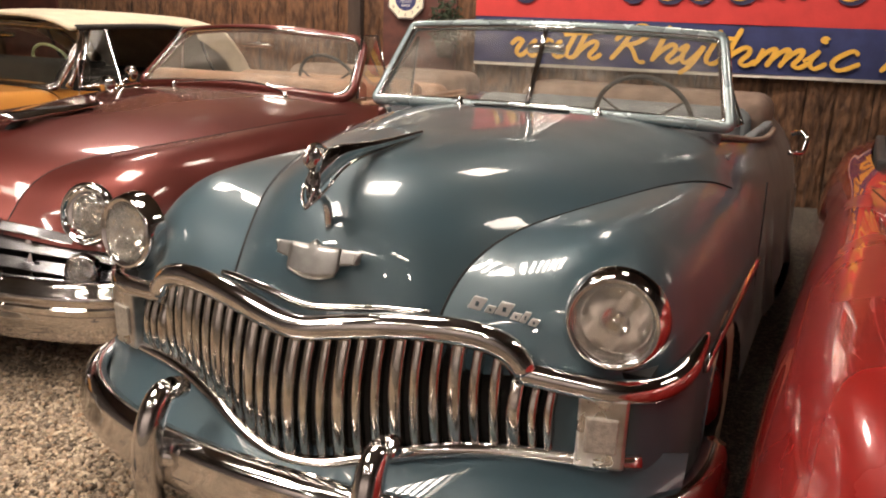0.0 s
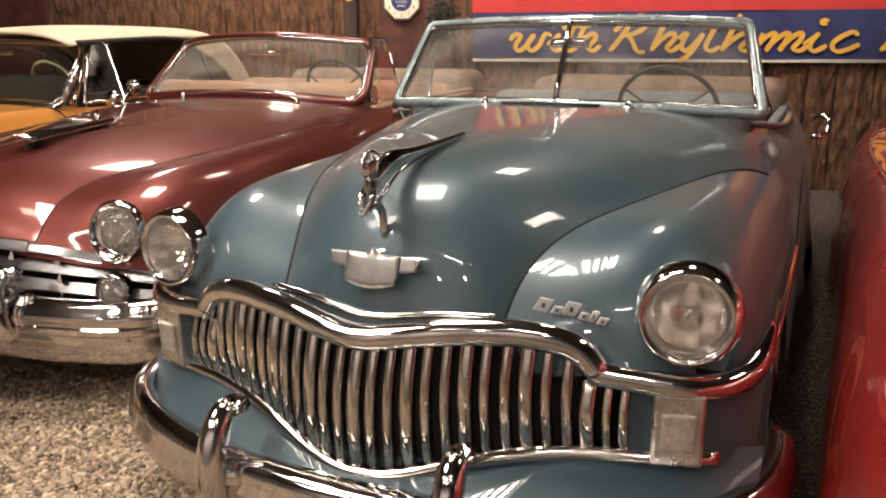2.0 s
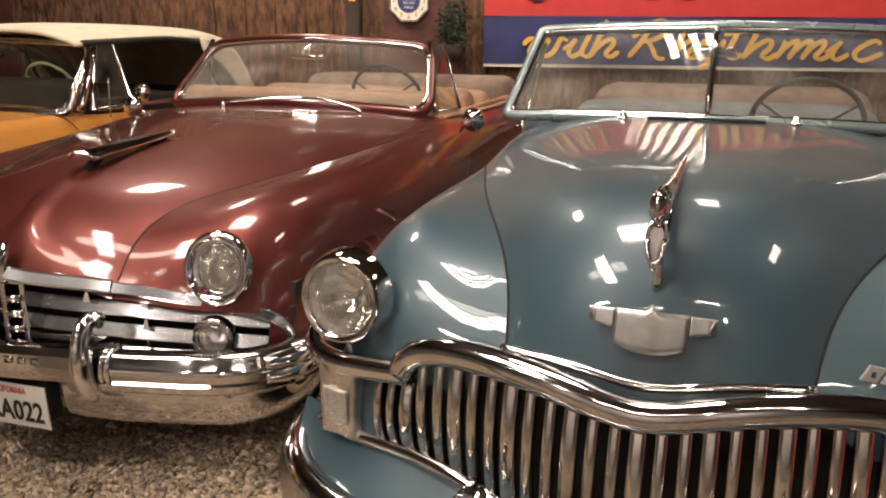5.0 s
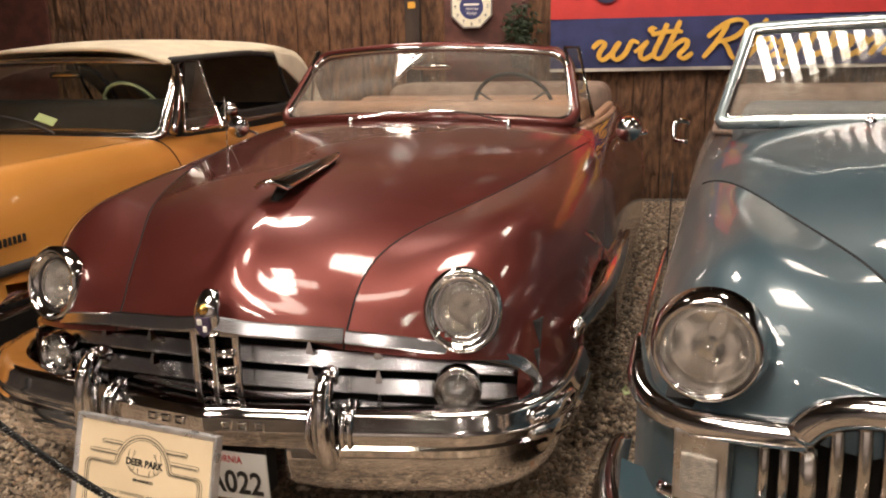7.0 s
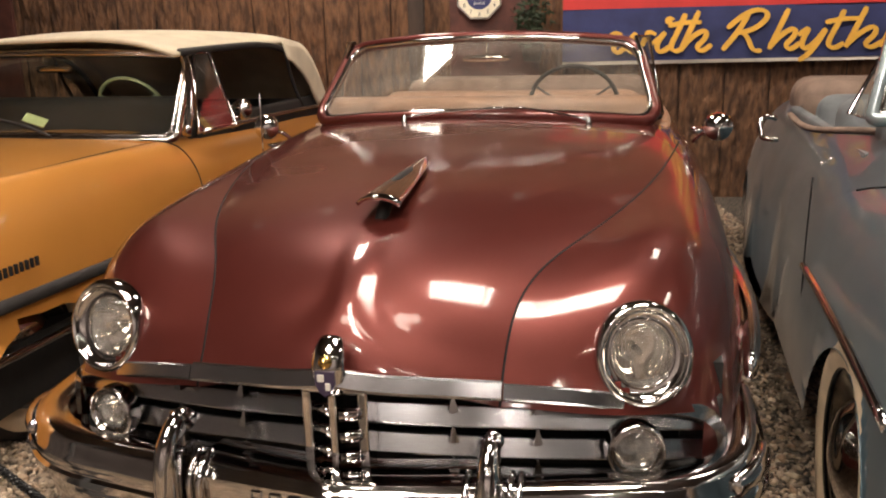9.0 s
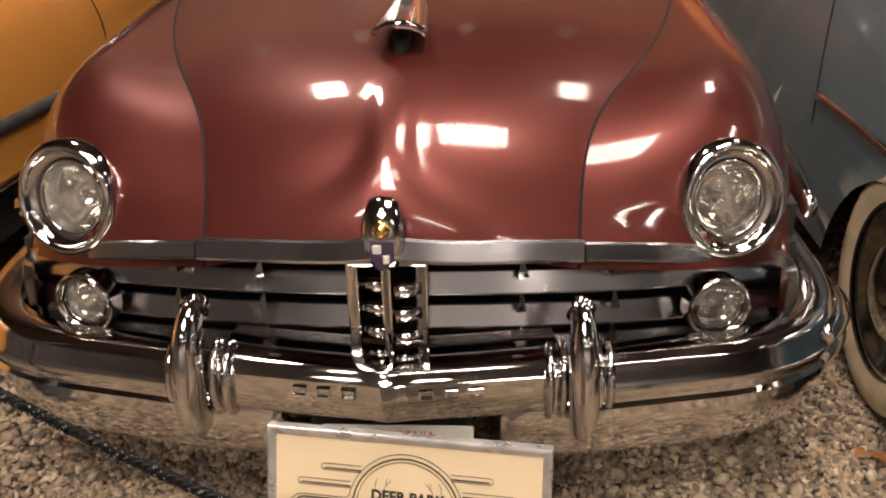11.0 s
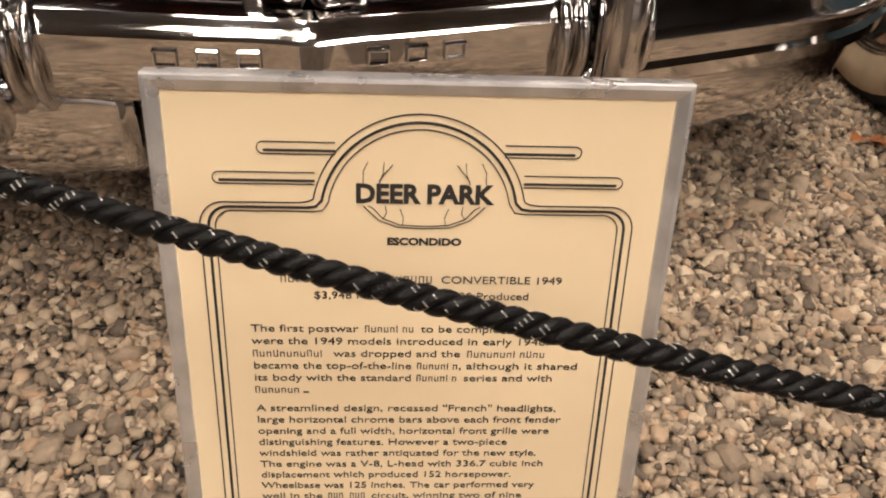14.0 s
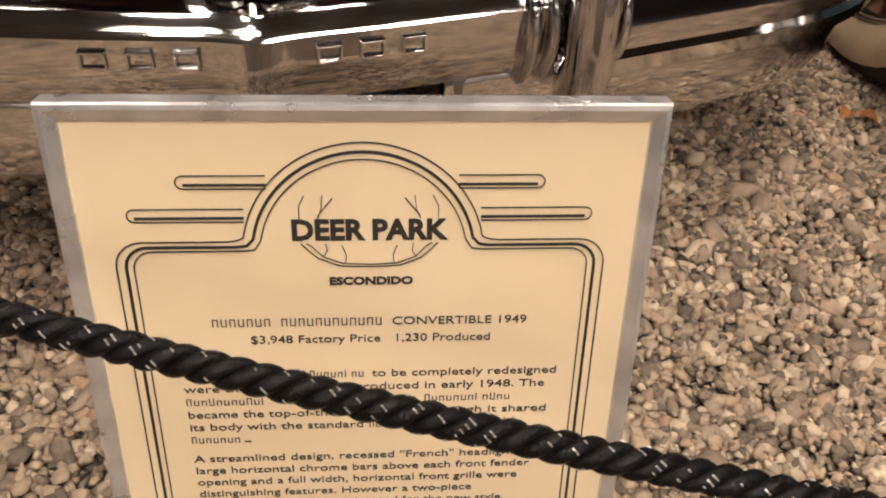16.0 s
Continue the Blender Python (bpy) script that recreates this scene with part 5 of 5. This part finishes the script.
cloth("blue_band", 0.03, 0.47, CLOTH_BLUE, "dark blue cloth band")
cloth("red_band", 0.47, 1.25, CLOTH_RED, "red cloth band")
cloth("hem", 0.0, 0.03, CLOTH_WHITE, "white bottom hem")
def brush(name, strokes, x, material, z=0.105, sx=1.0, w0=0.047, lift=0.026, lean=0.36, dx=0.0, dz=0.0, label=""):
    """A brush-written letter: strokes of a broad nib, (across, up) from the letter's foot."""
    V, F = [], []
    for st in strokes:
        p = path3([(a * sx, b, 0) for a, b in st], 8 * len(st))[:, :2] if len(st) > 2 else np.array(st, float) * (sx, 1)
        p = np.stack([x + p[:, 0] + lean * p[:, 1] + dx, z + p[:, 1] + dz], 1)
        t = np.gradient(p, axis=0)
        t /= np.linalg.norm(t, axis=1)[:, None] + 1e-9
        nr = np.stack([-t[:, 1], t[:, 0]], 1)
        w = w0 * (0.62 + 0.38 * np.abs(t @ np.array([0.45, 0.89])))
        w *= np.minimum(1, 0.65 + 0.35 * np.minimum(np.arange(len(p)), np.arange(len(p))[::-1]) / 2)
        n0 = len(V)
        for q, m, ww in zip(p, nr, w):
            for sgn in (1, -1):
                c = q + m * ww / 2 * sgn
                V.append((c[0], fold(c[0], 0.3) - lift, c[1]))
        F += [(n0 + 2 * i, n0 + 2 * i + 1, n0 + 2 * i + 3, n0 + 2 * i + 2) for i in range(len(p) - 1)]
    ob = mesh_ob(name, V, F, material, bn, label, False)
    ob.modifiers.new("thick", "SOLIDIFY").thickness = 0.003
    return ob


def dot(a, b, r=0.026):
    return [(a + r * 0.6 * math.cos(k), b + r * 0.6 * math.sin(k)) for k in np.linspace(0, 6.0, 7)]


GL_W = [[(-0.05, 0.10), (0.0, 0.16), (0.03, 0.15), (0.02, 0.05), (0.06, 0.0), (0.12, 0.06), (0.15, 0.16)], [(0.15, 0.16), (0.13, 0.05), (0.17, 0.0), (0.23, 0.06), (0.25, 0.16), (0.31, 0.14)]]
GL_I = [[(-0.05, 0.06), (0.02, 0.16)], [(0.02, 0.16), (0.0, 0.04), (0.03, 0.0), (0.10, 0.05)], dot(0.02, 0.255)]
GL_T = [[(0.0, 0.31), (-0.01, 0.12), (0.0, 0.02), (0.04, 0.0), (0.09, 0.04)], [(-0.09, 0.21), (0.02, 0.235), (0.14, 0.235)]]
GL_H = [[(0.0, 0.33), (-0.01, 0.16), (-0.02, 0.0)], [(-0.02, 0.02), (0.04, 0.13), (0.10, 0.16), (0.115, 0.10), (0.09, 0.03), (0.12, 0.0), (0.18, 0.05)]]
GL_R = [[(0.09, 0.30), (0.06, 0.15), (0.0, 0.0)], [(-0.03, 0.18), (0.05, 0.28), (0.16, 0.325), (0.24, 0.28), (0.21, 0.20), (0.12, 0.15), (0.05, 0.14)], [(0.10, 0.15), (0.18, 0.07), (0.26, -0.01), (0.31, -0.01)]]
GL_Y = [[(-0.03, 0.11), (0.02, 0.16), (0.02, 0.05), (0.06, 0.0), (0.11, 0.05), (0.15, 0.16)], [(0.15, 0.16), (0.13, 0.04), (0.09, -0.06), (0.05, -0.10)]]
GL_M = [[(0.0, 0.16), (-0.01, 0.0)], [(-0.01, 0.02), (0.05, 0.14), (0.09, 0.16), (0.10, 0.10), (0.08, 0.0)], [(0.08, 0.02), (0.15, 0.14), (0.19, 0.16), (0.20, 0.10), (0.18, 0.0)], [(0.18, 0.02), (0.25, 0.14), (0.29, 0.16), (0.30, 0.09), (0.28, 0.02), (0.32, 0.0), (0.38, 0.05)]]
GL_C = [[(0.14, 0.13), (0.11, 0.165), (0.04, 0.13), (0.0, 0.06), (0.04, 0.0), (0.11, 0.01), (0.18, 0.06)]]
for gx, gl, wid in ((0.45, GL_W, 1.15), (0.86, GL_I, 1.25), (1.00, GL_T, 1.2), (1.11, GL_H, 1.25), (1.45, GL_R, 1.1), (1.88, GL_H, 1.25), (2.10, GL_Y, 1.2), (2.37, GL_T, 1.3), (2.55, GL_H, 1.45), (2.83, GL_M, 1.2), (3.31, GL_I, 1.4), (3.50, GL_C, 1.3), (3.94, GL_R, 1.1)):
    brush("gold_letter", gl, 0.40 + (gx - 0.45) * 0.958, CLOTH_GOLD, sx=wid * 0.97, label="gold brush-written letter")
for gx, gw in ((0.20, 0.05), (0.38, 0.18), (0.67, 0.08), (0.88, 0.12), (1.41, 0.17), (1.71, 0.24), (2.01, 0.20), (2.36, 0.22), (2.63, 0.10), (2.81, 0.12), (2.99, 0.12), (3.29, 0.21), (3.68, 0.22), (4.05, 0.20)):
    bars = [[(0, 0.45), (0, 0.0)]] if gw < 0.15 else [[(0, 0.45), (0, 0.10), (gw * 0.2, 0.0), (gw * 0.75, 0.0), (gw, 0.10), (gw, 0.45)]]
    zf = 0.675 + 0.022 * gx
    brush("letter_shadow", bars, gx, CLOTH_NAVY, zf - 0.035, 1.0, 0.085, 0.022, 0.22, 0.022, 0.0, "navy drop shadow of a large letter")
    brush("large_letter", bars, gx, CLOTH_GOLD, zf, 1.0, 0.080, 0.028, 0.22, label="foot of a large gold letter")

ck = thing("wall_clock", pose(-3.80, WALL_Y - 0.10, 1.80, 90), "octagonal advertising wall clock with navy centre and cream dial", "wall clock")


def ngon(r0, r1, z0, z1, n=8, turn=22.5):
    bm = bmesh.new()
    bmesh.ops.create_cone(bm, cap_ends=True, segments=n, radius1=r0, radius2=r1, depth=z1 - z0, matrix=pose(0, 0, (z0 + z1) / 2, 0, 0, turn))
    return bm


part("case", ngon(0.215, 0.205, -0.06, 0.02), CHROME_WORN, ck)
part("dial", ngon(0.190, 0.188, 0.019, 0.024), CLOCK_FACE, ck)
part("centre", ngon(0.110, 0.108, 0.023, 0.028, 32), CLOCK_BLUE, ck)
for i in range(12):
    a = radians(90 - 30 * (i + 1))
    lettering("numeral", str(i + 1), 0.048, INK, ck, pose(0.148 * math.cos(a) - 0.012, 0.148 * math.sin(a) - 0.016, 0.0255), depth=0.0006)
lettering("dial_word", "PISTON", 0.034, WHITE, ck, pose(-0.055, -0.030, 0.029), width=0.11)
lettering("dial_word", "RINGS", 0.034, WHITE, ck, pose(-0.045, -0.070, 0.029), width=0.09)
part("maker_mark", box_bm(-0.07, 0.07, 0.012, 0.030, 0.028, 0.030), WHITE, ck)

tagged(part("post", box_bm(-4.42, -4.28, WALL_Y - 0.14, WALL_Y - 0.02, 0, 3.5, 0.01), BEAM, None), "dark wooden wall post", kind="structure")
tagged(part("door_1", box_bm(-4.06, -3.28, WALL_Y - 0.06, WALL_Y - 0.02, 0, 2.05, 0.006), mat("dark_red_door", (0.10, 0.03, 0.02), 0.6, vary=0.4, scale=10), None), "dark red-brown wooden door", kind="structure")

for k in range(3):
    tagged(part("painted_mark", box_bm(-4.385, -4.315, WALL_Y - 0.145, WALL_Y - 0.139, 1.80 + 0.11 * k, 1.86 + 0.11 * k, 0.012), CLOTH_GOLD, bpy.data.objects["post"]), "gold painted mark")
tagged(part("wall_panel", box_bm(-8.75, -8.0, WALL_Y - 0.07, WALL_Y - 0.03, 0, 3.4, 0.006), bpy.data.materials["dark_red_door"], None), "dark red-brown board panel on the bark wall", kind="structure")

pl = thing("hanging_plant", pose(-3.35, WALL_Y - 0.22, 1.45), "dark green leafy plant against the wall", "plant")
rnd = random.Random(5)
LV, LF = [], []
for i in range(420):
    th, ph, rr = rnd.uniform(0, 6.28), rnd.uniform(-1.2, 1.4), rnd.uniform(0.05, 0.2)
    c = Vector((rr * math.cos(th) * math.cos(ph) * 0.95, min(0.08, rr * math.sin(th) * 0.7), rr * math.sin(ph) * 1.3 + 0.12))
    m = Euler((rnd.uniform(0, 6), rnd.uniform(0, 6), rnd.uniform(0, 6))).to_matrix()
    b0 = len(LV)
    for q in ((0, -0.035, 0), (0.012, 0, 0.004), (0, 0.04, 0), (-0.012, 0, 0.004)):
        LV.append(c + m @ Vector(q))
    LF.append((b0, b0 + 1, b0 + 2, b0 + 3))
tagged(mesh_ob("foliage", LV, LF, LEAF, pl, smooth=False), kind="stuff")
lathe("pot", [(0.001, -0.2), (0.07, -0.2), (0.10, -0.05), (0.09, -0.05)], BEAM, pl, n=16)

# ---------------------------------------------------------------- information sign
SIGN = pose(-4.017, 5.8165, 0.632, -17, 0, -16.2) @ pose(0, 0, 0, 0, -0.9, 0)
sg = thing("information_sign", SIGN, "cream printed information sign in thin metal frame", "sign")
SW, SH = 0.425, 0.56
FRAME_METAL = mat("polished_channel", (0.82, 0.81, 0.81), 0.22, 0.8, scale=24, rvary=0.22, colour2=(0.62, 0.61, 0.61), bump=0.03, bscale=70)
part("backing", box_bm(-SW / 2, SW / 2, 0.004, 0.010, -SH, 0), ALLOY, sg)
part("card", box_bm(-SW / 2 + 0.005, SW / 2 - 0.005, 0.0, 0.004, -SH + 0.005, -0.005), PAPER, sg, "cream card with black print")
CHANNEL = [(0.0, 0.014), (0.0, -0.003), (0.0012, -0.0062), (0.0045, -0.0066), (0.0130, -0.0022), (0.0135, 0.0002)]
CORNERS = [(-SW / 2 - 0.002, 0.001), (SW / 2 + 0.002, 0.001), (SW / 2 + 0.002, -SH), (-SW / 2 - 0.002, -SH)]
INWARD = [(1, -1), (-1, -1), (-1, 1), (1, 1)]
for k in range(4):
    V = [(CORNERS[c][0] + INWARD[c][0] * d, y_, CORNERS[c][1] + INWARD[c][1] * d) for c in (k, (k + 1) % 4) for d, y_ in CHANNEL]
    nC = len(CHANNEL)
    mesh_ob("frame", V, [(q, q + 1, nC + q + 1, nC + q) for q in range(nC - 1)] + [tuple(range(nC)), tuple(range(2 * nC - 1, nC - 1, -1))], FRAME_METAL, sg, "thin bright mitred metal frame", False)
for s in (-1, 1):
    part("leg", box_bm(s * 0.12 - 0.008, s * 0.12 + 0.008, 0.012, 0.024, -0.68, -0.1, 0.002), ALLOY, sg)


def ink_line(pts, w=0.0016, name="ink_line", closed=False):
    p = np.array([(a, -0.0006, b) for a, b in pts])
    V, F = sweep(p, [(-w / 2, -0.0004), (w / 2, -0.0004), (w / 2, 0.0004), (-w / 2, 0.0004)], (0, -1, 0), closed)
    return mesh_ob(name, V, F, INK, sg, smooth=False)


def arc(cx, cz, r, a0, a1, n=24):
    return [(cx + r * math.cos(radians(a0 + (a1 - a0) * i / n)), cz + r * math.sin(radians(a0 + (a1 - a0) * i / n))) for i in range(n + 1)]


def border(o, w):
    """The printed border, o metres inside the outer line."""
    zs, zt, xr, r = -0.104 - o * 0.6, -0.116, 0.1795 - o, 0.020 - o * 0.5
    half = arc(0, zt, 0.088 - o, 90, 10, 18)
    x1, z1 = half[-1]
    half += [(x1 + 0.005, zs + 0.001), (x1 + 0.012, zs)]
    half += arc(xr - r, zs - r, r, 90, 0, 8) + [(xr, -SH + 0.03)]
    ink_line([(-a, b) for a, b in reversed(half)] + half[1:], w)


border(0.0, 0.0010)
border(0.007, 0.0022)
border(0.0125, 0.0009)
for s in (-1, 1):
    for zc, xo, xi in ((-0.0575, 0.130, 0.068), (-0.083, 0.1665, 0.085)):
        ink_line([(s * xi, zc + 0.005)] + [(s * a, b) for a, b in arc(xo - 0.005, zc, 0.005, 90, -90, 8)] + [(s * xi, zc - 0.005)], 0.0008)
        ink_line([(s * xi, zc - 0.002), (s * (xo - 0.005), zc - 0.002)], 0.0020)
    for ant in ([(0.0, -0.1235), (0.020, -0.1225), (0.034, -0.117), (0.042, -0.108)], [(0.0, -0.1255), (0.022, -0.1245), (0.038, -0.118), (0.050, -0.106)], [(0.050, -0.086), (0.050, -0.076), (0.046, -0.068)], [(0.037, -0.086), (0.034, -0.078), (0.033, -0.068)], [(0.037, -0.084), (0.031, -0.076), (0.026, -0.070)], [(0.018, -0.1225), (0.017, -0.116), (0.020, -0.108)], [(0.034, -0.117), (0.031, -0.112), (0.032, -0.106)], [(0.042, -0.108), (0.046, -0.106)]):
        ink_line([(0.004 + s * a, b) for a, b in ant], 0.0006)


def words(text, z, size, width, x=None, bold=0.0):
    """One printed line; a stretch between bars | is printed as plain blocks of its length."""
    x = -width / 2 if x is None else x
    total = len(text.replace("|", ""))
    step = width / total
    blocks = False
    pos = 0
    for piece in text.split("|"):
        if piece.strip():
            lead = len(piece) - len(piece.lstrip())
            tail = len(piece) - len(piece.rstrip())
            w = step * (len(piece) - lead - tail)
            if blocks:
                for i, chz in enumerate(piece):
                    if chz == " ":
                        continue
                    hh = size * (0.70 if chz.isupper() or chz in "dlkbth" else 0.52)
                    xa, wd_, k_ = x + step * (pos + i) + step * 0.10, step * 0.70, size * 0.10
                    rings = [(xa, xa + k_, z, z + hh)]
                    if chz not in "liI,.":
                        rings.append((xa + wd_ - k_, xa + wd_, z, z + hh * (0.55 if chz in "LrR" else 1.0)))
                        rings.append((xa + k_, xa + wd_ - k_, z, z + k_) if i % 2 else (xa + k_, xa + wd_ - k_, z + hh - k_, z + hh))
                    V = [q for a0, a1, c0, c1 in rings for q in ((a0, -0.0008, c0), (a1, -0.0008, c0), (a1, -0.0008, c1), (a0, -0.0008, c1))]
                    mesh_ob("printed_block", V, [tuple(range(4 * q, 4 * q + 4)) for q in range(len(rings))], INK, sg, smooth=False)
            else:
                lettering("printed_line", piece.strip(), size, INK, sg, pose(x + step * (pos + lead), -0.0004, z, 90), depth=0.0003, width=w, bold=bold)
        pos += len(piece)
        blocks = not blocks


words("DEER PARK", -0.1027, 0.0225, 0.1136, x=-0.0527, bold=0.0009)
words("ESCONDIDO", -0.1405, 0.0088, 0.0622, x=-0.0266, bold=0.0004)
words("|NNNNNNN NNNNNNNNNNNN| CONVERTIBLE 1949", -0.1765, 0.0100, 0.241, x=-0.117)
words("$3,948 Factory Price   1,230 Produced", -0.1920, 0.0100, 0.185, x=-0.0890)
TEXT = ["The first postwar |Nnnnnlns| to be completely redesigned", "were the 1949 models introduced in early 1948. The", "|Nnntnnnntnl| was dropped and the |Nnnnnnnlntnn|", "became the top-of-the-line |Nnnnnln|, although it shared",
        "its body with the standard |Nnnnnln| series and with", "|Nnnnnny|.", "", "A streamlined design, recessed \"French\" headlights,", "large horizontal chrome bars above each front fender", "opening and a full width, horizontal front grille were",
        "distinguishing features. However a two-piece", "windshield was rather antiquated for the new style.", "The engine was a V-8, L-head with 336.7 cubic inch", "displacement which produced 152 horsepower.", "Wheelbase was 125 inches. The car performed very", "well in the |NNN NNN| circuit, winning two of nine"]
WIDE = [0.243, 0.236, 0.214, 0.238, 0.220, 0.038, 0, 0.226, 0.230, 0.222, 0.190, 0.214, 0.220, 0.195, 0.215, 0.205]
zz = -0.2250
for ln, wd in zip(TEXT, WIDE):
    if ln:
        words(ln, zz, 0.0100, wd * 1.22, x=-0.1445, bold=0.0)
    zz -= 0.0127 if ln else 0.0075

# ---------------------------------------------------------------- rope barrier
rp = [(xx, 5.586 - 0.516 * (xx + 4.1), 0.6407 - 0.1476 * (xx + 4.1) + 0.1648 * (xx + 4.1) ** 2) for xx in (-5.3, -5.0, -4.7, -4.4, -4.1, -3.8, -3.5, -3.25, -3.05)]
rope = thing("barrier_rope", pose(0, 0, 0), "black twisted barrier rope with glints added as pale flecks", "rope")
RC = path3(rp, 1300)
tng = np.gradient(RC, axis=0)
tng /= np.linalg.norm(tng, axis=1)[:, None]
sd = np.cross(tng, (0, 0, 1))
sd /= np.linalg.norm(sd, axis=1)[:, None]
un = np.cross(sd, tng)
arc_len = np.concatenate([[0], np.cumsum(np.linalg.norm(np.diff(RC, axis=0), axis=1))])
for k in range(3):
    ph = arc_len / 0.038 * 2 * math.pi + k * 2 * math.pi / 3
    ctr = RC + 0.0041 * (np.cos(ph)[:, None] * sd + np.sin(ph)[:, None] * un)
    V, F = sweep(ctr, circle(0.0043, 8))
    mesh_ob("strand", V, F, ROPE, rope)
# Tiny pale flecks stuck on the strands stand for their glints.
TR = np.random.RandomState(8)
V, F = [], []
for k in range(1500):
    i = TR.randint(5, len(RC) - 6)
    ph = arc_len[i] / 0.038 * 2 * math.pi + TR.randint(3) * 2 * math.pi / 3
    out = math.cos(ph) * sd[i] + math.sin(ph) * un[i]
    c = RC[i] + 0.0085 * out
    al = tng[i] * 0.8 + 0.6 * np.cross(tng[i], out)
    wd = np.cross(al, out) * 0.0005
    al = al * TR.uniform(0.0008, 0.0024)
    n0 = len(V)
    V += [tuple(c - al - wd - out * 0.0004), tuple(c + al - wd - out * 0.0004), tuple(c + al + wd - out * 0.0004), tuple(c - al + wd - out * 0.0004), tuple(c + out * 0.0004)]
    F += [(n0, n0 + 1, n0 + 4), (n0 + 1, n0 + 2, n0 + 4), (n0 + 2, n0 + 3, n0 + 4), (n0 + 3, n0, n0 + 4)]
mesh_ob("glint_flecks", V, F, mat("pale_glint", (0.50, 0.49, 0.47), 0.3, 0.5, vary=0.3), rope, "pale flecks painted as glints on the strands", False)
for px_, py_, pz_ in (rp[0], rp[-1]):
    st = thing("stanchion", pose(px_, py_, 0), "plain dark rope stanchion", "stanchion", "stanchions")
    lathe("post", [(0.16, 0.0), (0.16, 0.015), (0.03, 0.03), (0.022, 0.06), (0.022, pz_ + 0.02), (0.001, pz_ + 0.05)], DARK_IN, st, n=20)

# ---------------------------------------------------------------- gravel
GR = np.random.RandomState(3)
phi = (1 + 5 ** 0.5) / 2
ICO = np.array([(-1, phi, 0), (1, phi, 0), (-1, -phi, 0), (1, -phi, 0), (0, -1, phi), (0, 1, phi), (0, -1, -phi), (0, 1, -phi), (phi, 0, -1), (phi, 0, 1), (-phi, 0, -1), (-phi, 0, 1)]) / 1.9
ICF = np.array([(0, 11, 5), (0, 5, 1), (0, 1, 7), (0, 7, 10), (0, 10, 11), (1, 5, 9), (5, 11, 4), (11, 10, 2), (10, 7, 6), (7, 1, 8), (3, 9, 4), (3, 4, 2), (3, 2, 6), (3, 6, 8), (3, 8, 9), (4, 9, 5), (2, 4, 11), (6, 2, 10), (8, 6, 7), (9, 8, 1)])


def gravel(name, x0, x1, y0, y1, count, size, zlift=0.0):
    n = count
    base = ICO[None] * (1 + 0.28 * GR.standard_normal((n, 12, 1)).clip(-1.2, 1.2))
    sc = size * np.exp(0.33 * GR.standard_normal((n, 1, 1))) * np.array([1.0, 0.72, 0.48])[None, None]
    v = base * sc
    ang = GR.uniform(0, 2 * np.pi, n)
    tl = GR.normal(0, 0.45, (n, 2))
    for ax, a in ((0, tl[:, 0]), (1, tl[:, 1]), (2, ang)):
        c, s = np.cos(a)[:, None], np.sin(a)[:, None]
        i, j = [(1, 2), (2, 0), (0, 1)][ax]
        vi, vj = v[:, :, i].copy(), v[:, :, j].copy()
        v[:, :, i], v[:, :, j] = c * vi - s * vj, s * vi + c * vj
    v[:, :, 0] += GR.uniform(x0, x1, n)[:, None]
    v[:, :, 1] += GR.uniform(y0, y1, n)[:, None]
    v[:, :, 2] += (0.004 + zlift + 0.010 * GR.random(n) ** 1.5)[:, None]
    f = (ICF[None] + 12 * np.arange(n)[:, None, None]).reshape(-1)
    me = bpy.data.meshes.new(name)
    me.vertices.add(n * 12)
    me.vertices.foreach_set("co", v.reshape(-1).astype(np.float32))
    me.loops.add(n * 60)
    me.loops.foreach_set("vertex_index", f.astype(np.int32))
    me.polygons.add(n * 20)
    me.polygons.foreach_set("loop_start", np.arange(0, n * 60, 3, dtype=np.int32))
    me.update(calc_edges=True)
    me.materials.append(STONE)
    return tagged(new(name, me), "loose pale grey and tan gravel stones", "gravel", kind="stuff")


gravel("gravel", -4.9, -2.3, 5.5, 7.0, 46000, 0.0102)
gravel("gravel", -4.6, -2.2, 4.9, 5.5, 14000, 0.0095)
gravel("gravel", -5.6, -4.9, 5.6, 7.3, 6000, 0.0125)
gravel("gravel", -4.9, -4.6, 4.9, 5.5, 1500, 0.011)
gravel("gravel", -2.3, -1.6, 5.0, 5.6, 2200, 0.012)
gravel("gravel", -3.1, -1.75, 7.0, 11.9, 21000, 0.0125)
gravel("gravel", -1.6, 0.3, 5.0, 5.9, 6000, 0.012)
gravel("gravel", -5.0, -2.4, 4.2, 4.9, 9000, 0.0105)
gravel("gravel", -7.4, -4.9, 3.4, 5.6, 8000, 0.016)
gravel("gravel", -2.4, 1.4, 3.4, 5.0, 8000, 0.016)
gravel("gravel", -4.9, -2.4, 3.4, 4.2, 3500, 0.015)


# ---------------------------------------------------------------- scraps on the gravel
for px_, py_, rot, mat_, lab in ((-2.73, 7.5, 20, PAPER_GREEN, "small crumpled yellow-green paper scrap on the gravel"), (-2.83, 6.39, 70, mat("dry_leaf", (0.40, 0.15, 0.05), 0.7, vary=0.4, scale=60), "curled dry orange leaf on the gravel")):
    tagged(grid("scrap", lambda a, b: (0.05 * (a - 0.5) * (1 - 0.4 * b), 0.07 * (b - 0.5), 0.012 * math.sin(3 * a + 4 * b) + 0.012 * abs(a - 0.5)), 6, 6, mat_, None), lab, "litter").matrix_basis = pose(px_, py_, 0.018, 8, -6, rot)
